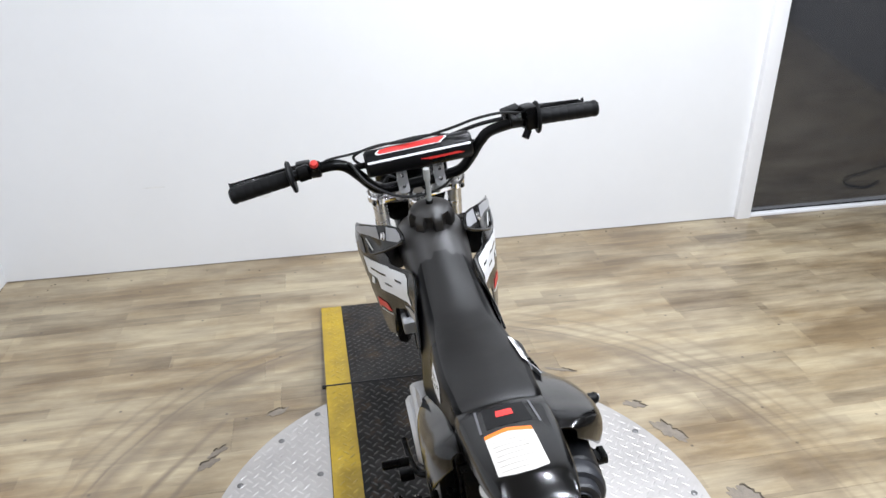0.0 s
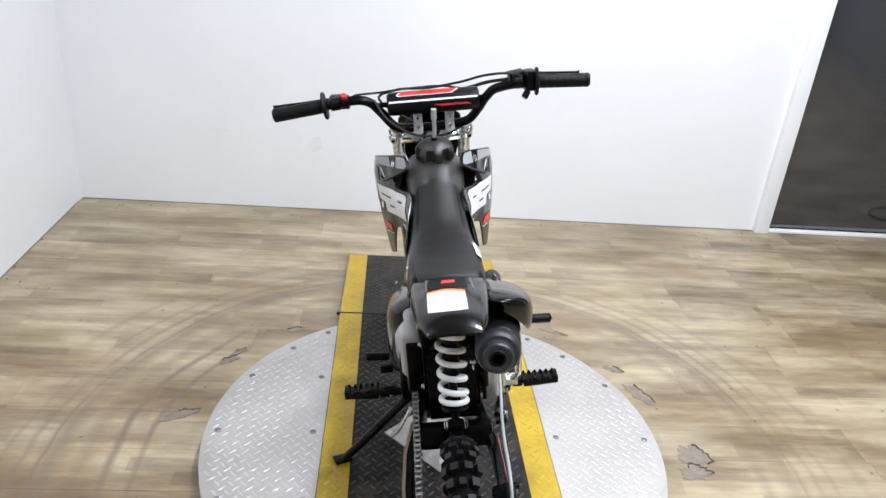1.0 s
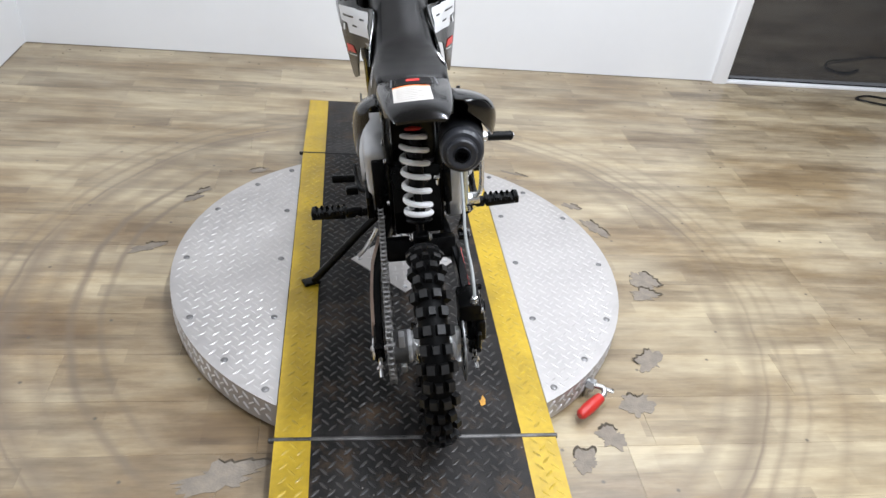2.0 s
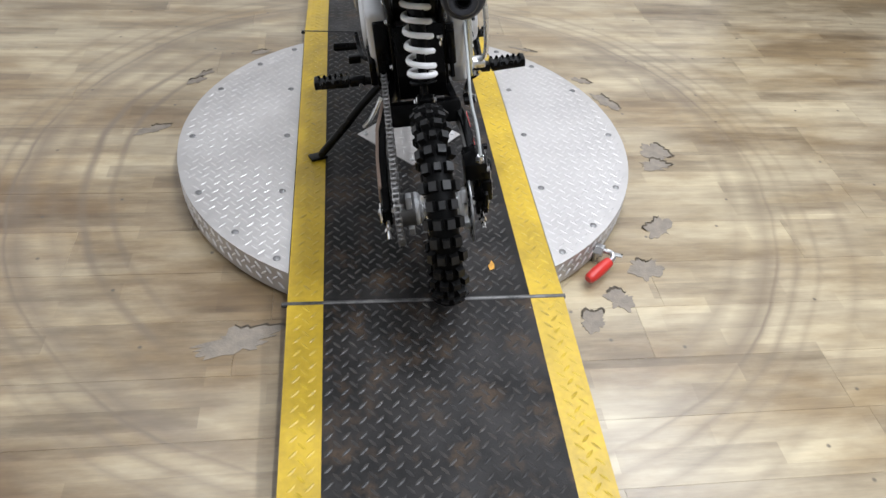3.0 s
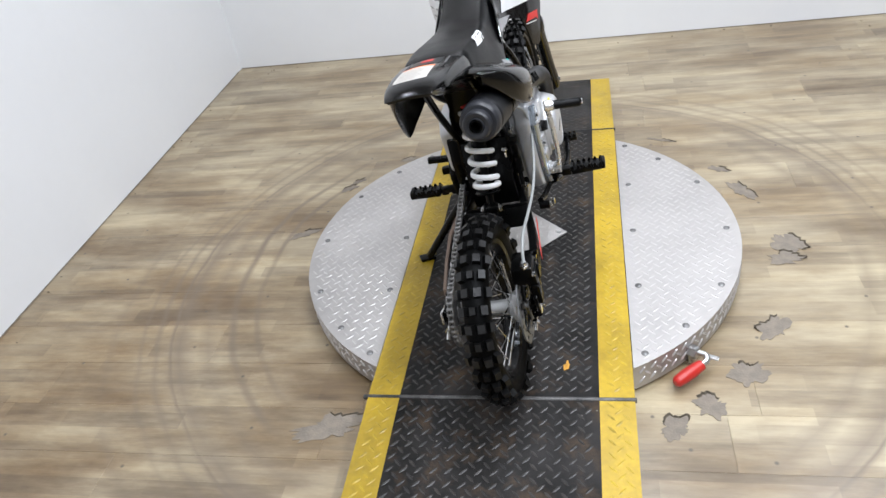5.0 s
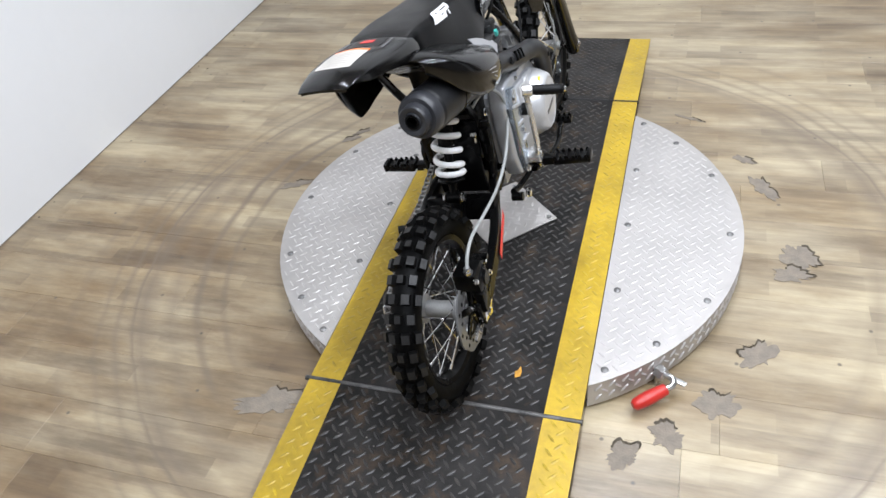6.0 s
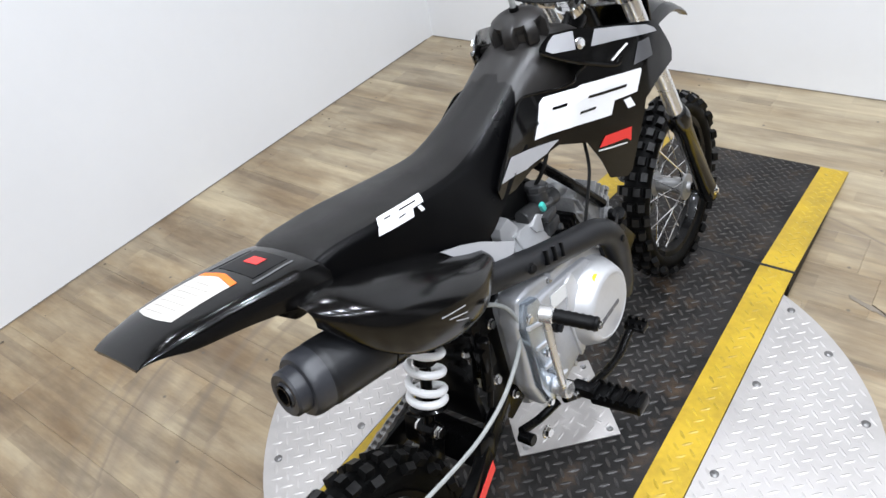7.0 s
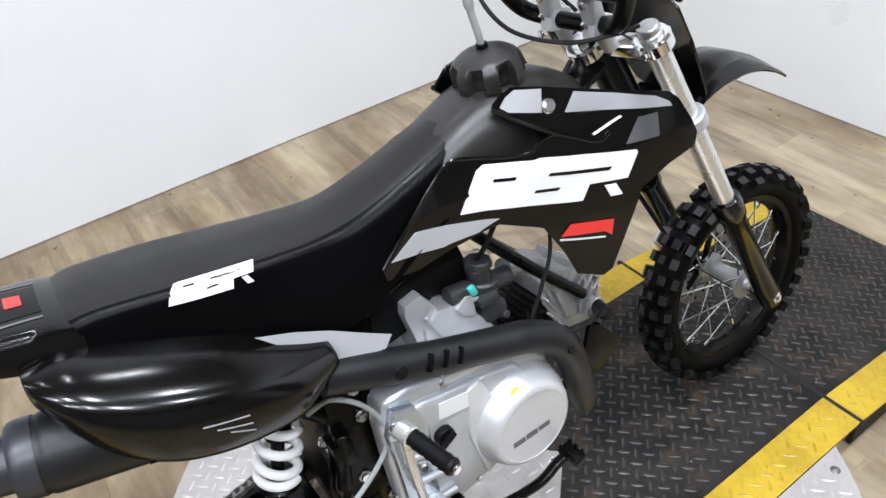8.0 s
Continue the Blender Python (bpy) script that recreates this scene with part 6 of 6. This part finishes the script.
part("looped_wire", bm_tube([(-0.13, 0.225, 0.89), (-0.10, 0.205, 0.845), (-0.04, 0.205, 0.805), (0.03, 0.235, 0.79), (0.075, 0.275, 0.795), (0.09, 0.30, 0.80)], 0.003, 8, 8), "cable", bike, "black wire drooping behind the clamps")

# foot pegs, stand, kick starter, pedals
for s in (-1, 1):
    yy, zz = -0.09, 0.283
    plate_o = bm_box((s * 0.205, yy, zz), (0.076, 0.036, 0.014), (0, 0, s * 4), 0.004)
    teeth = [bm_box((s * (0.172 + 0.0135 * k), yy + e * 0.0155, zz + 0.009), (0.011, 0.006, 0.010), (0, 0, 0), 0.0, taper=0.35) for k in range(6) for e in (-1, 1)]
    rungs = [bm_box((s * (0.170 + 0.024 * k), yy, zz + 0.006), (0.006, 0.026, 0.012), (0, 0, 0), 0.001, 1) for k in range(4)]
    peg = part("foot_peg", merge(plate_o, *teeth, *rungs, bm_box((s * 0.245, yy, zz + 0.004), (0.010, 0.034, 0.020), (0, 0, 0), 0.004)), "frame", bike, "black toothed foot peg")
    part("peg_bracket", merge(bm_box((s * 0.148, yy, zz - 0.002), (0.040, 0.022, 0.020), bevel=0.005), bm_cyl((s * 0.05, yy, zz - 0.008), (s * 0.13, yy, zz - 0.004), 0.010, 14)), "frame", peg)
    part("peg_pin", bm_cyl((s * 0.140, yy - 0.02, zz - 0.004), (s * 0.140, yy + 0.02, zz - 0.004), 0.005, 10), "chrome", peg)
stand = part("side_stand", merge(bm_tube([(-0.095, -0.095, 0.268), (-0.15, -0.092, 0.213), (-0.22, -0.068, 0.125), (-0.278, -0.045, 0.052)], 0.0105, 12), bm_box((-0.288, -0.040, 0.044), (0.045, 0.03, 0.008), (0, 8, 25), 0.003)), "frame", bike, "black side stand, folded out")
part("stand_spring", bm_tube([(-0.10, -0.10, 0.235), (-0.13, -0.115, 0.19), (-0.15, -0.11, 0.165)], 0.0055, 8), "steel", stand, "steel return spring")
kick_arm = part("kick_starter", merge(bm_tube([(0.128, -0.128, 0.316), (0.150, -0.145, 0.345), (0.153, -0.152, 0.42), (0.150, -0.150, 0.486)], 0.006, 12), bm_cyl((0.122, -0.128, 0.316), (0.150, -0.128, 0.316), 0.014, 16), bm_cyl((0.144, -0.152, 0.489), (0.164, -0.147, 0.486), 0.0125, 16)), "satin_tube", bike, "chrome kick start lever")
part("kick_pedal", bm_lathe([(0, 0), (0.008, 0), (0.0098, 0.003)] + [(0.0098 + 0.0012 * (k % 2), 0.006 + 0.005 * k) for k in range(12)] + [(0.0098, 0.066), (0.0112, 0.070), (0.0095, 0.074), (0, 0.075)], (0.152, -0.149, 0.4875), (0.074, 0.017, -0.0125), 18), "rubber", kick_arm, "ribbed black rubber pedal")
part("pedal_end", bm_cyl((0.2240, -0.1325, 0.4754), (0.2280, -0.1316, 0.4747), 0.006, 10), "chrome", kick_arm)
brake_pedal = part("brake_pedal", bm_tube([(0.125, -0.115, 0.275), (0.140, -0.08, 0.265), (0.150, -0.03, 0.262), (0.152, 0.02, 0.260), (0.152, 0.05, 0.272), (0.154, 0.072, 0.280)], 0.0105, 12, 6, 0.7), "frame", bike, "black rear brake pedal")
part("pedal_pad", merge(bm_box((0.162, 0.072, 0.284), (0.036, 0.022, 0.010), (12, 0, 0), 0.002), *[bm_box((0.150 + 0.012 * k, 0.072 + e * 0.008, 0.292), (0.006, 0.004, 0.008)) for k in range(3) for e in (-1, 1)]), "frame", brake_pedal)
part("brake_link", merge(bm_tube([(0.115, -0.12, 0.27), (0.10, -0.16, 0.262), (0.095, -0.20, 0.275)], 0.007, 10), bm_cyl((0.09, -0.20, 0.262), (0.115, -0.20, 0.262), 0.010, 14)), "frame", bike, "black brake linkage")
bolt((0.112, -0.165, 0.245), (1, 0, 0), 0.009, 0.010, bike, "chrome")
part("master_cylinder", merge(bm_cyl((0.068, -0.215, 0.37), (0.068, -0.198, 0.455), 0.010, 14), bm_cyl((0.068, -0.222, 0.34), (0.068, -0.208, 0.375), 0.005, 10), bm_box((0.068, -0.203, 0.425), (0.018, 0.028, 0.04), bevel=0.004)), "frame", bike, "black rear brake cylinder")
part("shift_lever", merge(bm_tube([(-0.112, -0.06, 0.318), (-0.128, -0.045, 0.316), (-0.138, 0.0, 0.320), (-0.142, 0.04, 0.335)], 0.0065, 10), bm_cyl((-0.14, -0.035, 0.342), (-0.195, -0.035, 0.345), 0.0095, 14), bm_box((-0.15, -0.04, 0.312), (0.03, 0.02, 0.018), bevel=0.004)), "frame", bike, "black gear shift lever")

# ---- the floor ----
floor = tagged(part("floor", bm_box(((LEFT + RIGHT) / 2, (BACK + REAR) / 2, -0.031), (RIGHT - LEFT, BACK - REAR + 0.06, 0.05)), "sub", smooth=False), "worn oak-print vinyl plank floor with round scuffs", "floor", kind="structure")
PW, PL = 0.152, 0.914


def plank_mesh(length, width):
    bm = bm_box((0, 0, -0.003), (length, width, 0.006), bevel=0.0004, seg=1)
    me = bpy.data.meshes.new("plank")
    bm.to_mesh(me)
    bm.free()
    me.materials.append(M["floor"])
    return me


whole = plank_mesh(PL - 0.0003, PW - 0.0003)
rng = random.Random(4)
rows_n = int((BACK - REAR) / PW) + 1
for j in range(rows_n):
    y = BACK - PW * (j + 0.5)
    if y - PW / 2 < REAR:
        break
    x = LEFT - rng.uniform(0.1, 0.85)
    while x < RIGHT:
        a, b = max(x, LEFT), min(x + PL, RIGHT)
        if b - a > 0.03:
            me = whole if b - a > PL - 0.001 else plank_mesh(b - a - 0.0003, PW - 0.0003)
            plank = new("plank", me)
            plank.location = ((a + b) / 2, y, rng.uniform(0, 0.0003))
            plank.parent = floor
        x += PL

# torn spots where the vinyl has lifted: grey adhesive with a ragged dark rim
TEARS = [(-0.41, -0.585, 0.085, 0.035, 12), (-0.726, 0.224, 0.045, 0.02, 20), (-0.64, 0.50, 0.03, 0.016, 40), (-0.62, 0.545, 0.03, 0.011, 45), (-0.454, 0.692, 0.035, 0.012, 30),
         (0.755, 0.10, 0.05, 0.035, -60), (0.73, 0.03, 0.04, 0.03, -20), (0.625, 0.517, 0.03, 0.016, -35), (0.68, 0.38, 0.05, 0.026, -55), (0.65, -0.245, 0.045, 0.03, 60), (0.565, -0.40, 0.045, 0.035, 40),
         (0.468, -0.50, 0.035, 0.032, 30), (0.385, -0.565, 0.035, 0.028, 20), (0.46, 0.735, 0.045, 0.008, -25)]
for k, (x, y, a, b, turn) in enumerate(TEARS):
    rg = random.Random(100 + k)
    n = 44
    ragged = [0.95 + 0.42 * (rg.random() - 0.5) + 0.2 * math.sin(2 * t + k) + 0.14 * math.sin(5 * t + 2 * k) for t in np.linspace(0, 2 * math.pi, n, endpoint=False)]
    pts = [(a * r * math.cos(t), b * r * math.sin(t)) for r, t in zip(ragged, np.linspace(0, 2 * math.pi, n, endpoint=False))]
    tear = empty("floor_tear", pose(x, y, 0.0004, 0, 0, turn), "torn spot in the vinyl floor showing grey adhesive", "floor damage", "torn spots in the floor")
    part("adhesive", bm_sheet(pts, lambda u, v: Vector((u, v, 0.0012)), 0.0006, step=0.5), "sub", tear, smooth=False)
    rim = bmesh.new()
    outer = [(u * (1 + 0.06 * rg.random() + 0.004 / max(a, b)), v * (1 + 0.06 * rg.random() + 0.006 / max(a, b))) for u, v in pts]
    part_of = range(int(n * 0.05), int(n * (0.2 + 0.2 * rg.random())))
    lo = [rim.verts.new((*p, 0.0016)) for p in pts]
    hi = [rim.verts.new((*p, 0.0028 + 0.002 * rg.random())) for p in outer]
    for i in part_of:
        rim.faces.new((lo[i], lo[i + 1], hi[i + 1], hi[i]))
    bmesh.ops.solidify(rim, geom=rim.faces[:], thickness=0.0006)
    part("lifted_edge", rim, "torn", tear, "curled dark edge", smooth=False)

# dark dusty joint between the walls and the floor
for name_at, size, at in (("west", (0.004, BACK - REAR - 0.1, 0.002), (LEFT + 0.002, (BACK + REAR) / 2, 0.0018)), ("north", (DOOR_L - LEFT - 0.08, 0.004, 0.002), ((LEFT + DOOR_L) / 2 - 0.035, BACK - 0.002, 0.0018))):
    tagged(part("trim", bm_box(at, size), "sub", smooth=False), "narrow dark dusty joint along the wall", "trim", kind="structure")
rg = random.Random(77)
for k in range(46):
    if k % 3:
        at = (rg.uniform(LEFT + 0.1, 2.2), BACK - abs(rg.gauss(0.02, 0.06)) - 0.006)
    else:
        at = (LEFT + abs(rg.gauss(0.01, 0.05)) + 0.006, rg.uniform(-0.6, BACK - 0.1))
    r = rg.uniform(0.0014, 0.004)
    crumb = bm_box((0, 0, r * 0.4), (2 * r, 1.4 * r, 0.9 * r), (rg.uniform(-20, 20), rg.uniform(-20, 20), rg.uniform(0, 90)), r * 0.2, 1)
    ob = part("dirt_crumb", crumb, "torn")
    ob.matrix_world = pose(at[0], at[1], 0.0006)
    tagged(ob, "small dark crumb of dirt on the floor", "dirt", "crumbs along the wall")

# faint marks on the white wall
for k, (x, h, a, b) in enumerate(((-0.92, 0.365, 0.042, 0.004), (-0.49, 0.325, 0.035, 0.034))):
    rg = random.Random(50 + k)
    pts = [(a * (0.75 + 0.5 * rg.random()) * math.cos(t), b * (0.6 + 0.7 * rg.random()) * math.sin(t)) for t in np.linspace(0, 2 * math.pi, 22, endpoint=False)]
    smudge = bm_sheet(pts, lambda u, v: Vector((x + u, BACK - 0.0003, h + v)), 0.0004, (0, -1, 0), step=0.5)
    tagged(part("wall_smudge", smudge, "smudge", smooth=False), "faint grey smudge on the white wall", "wall mark", "marks on the wall")

# black cable lying by the door
loop = bm_tube([(2.62, 1.63, 0.006), (2.50, 1.66, 0.007), (2.41, 1.62, 0.008), (2.45, 1.57, 0.012), (2.58, 1.545, 0.007), (2.8, 1.52, 0.006), (3.1, 1.56, 0.006)], 0.005, 8)
tagged(part("cable", loop, "cable"), "black cable lying in a loop on the floor by the door", "cable")
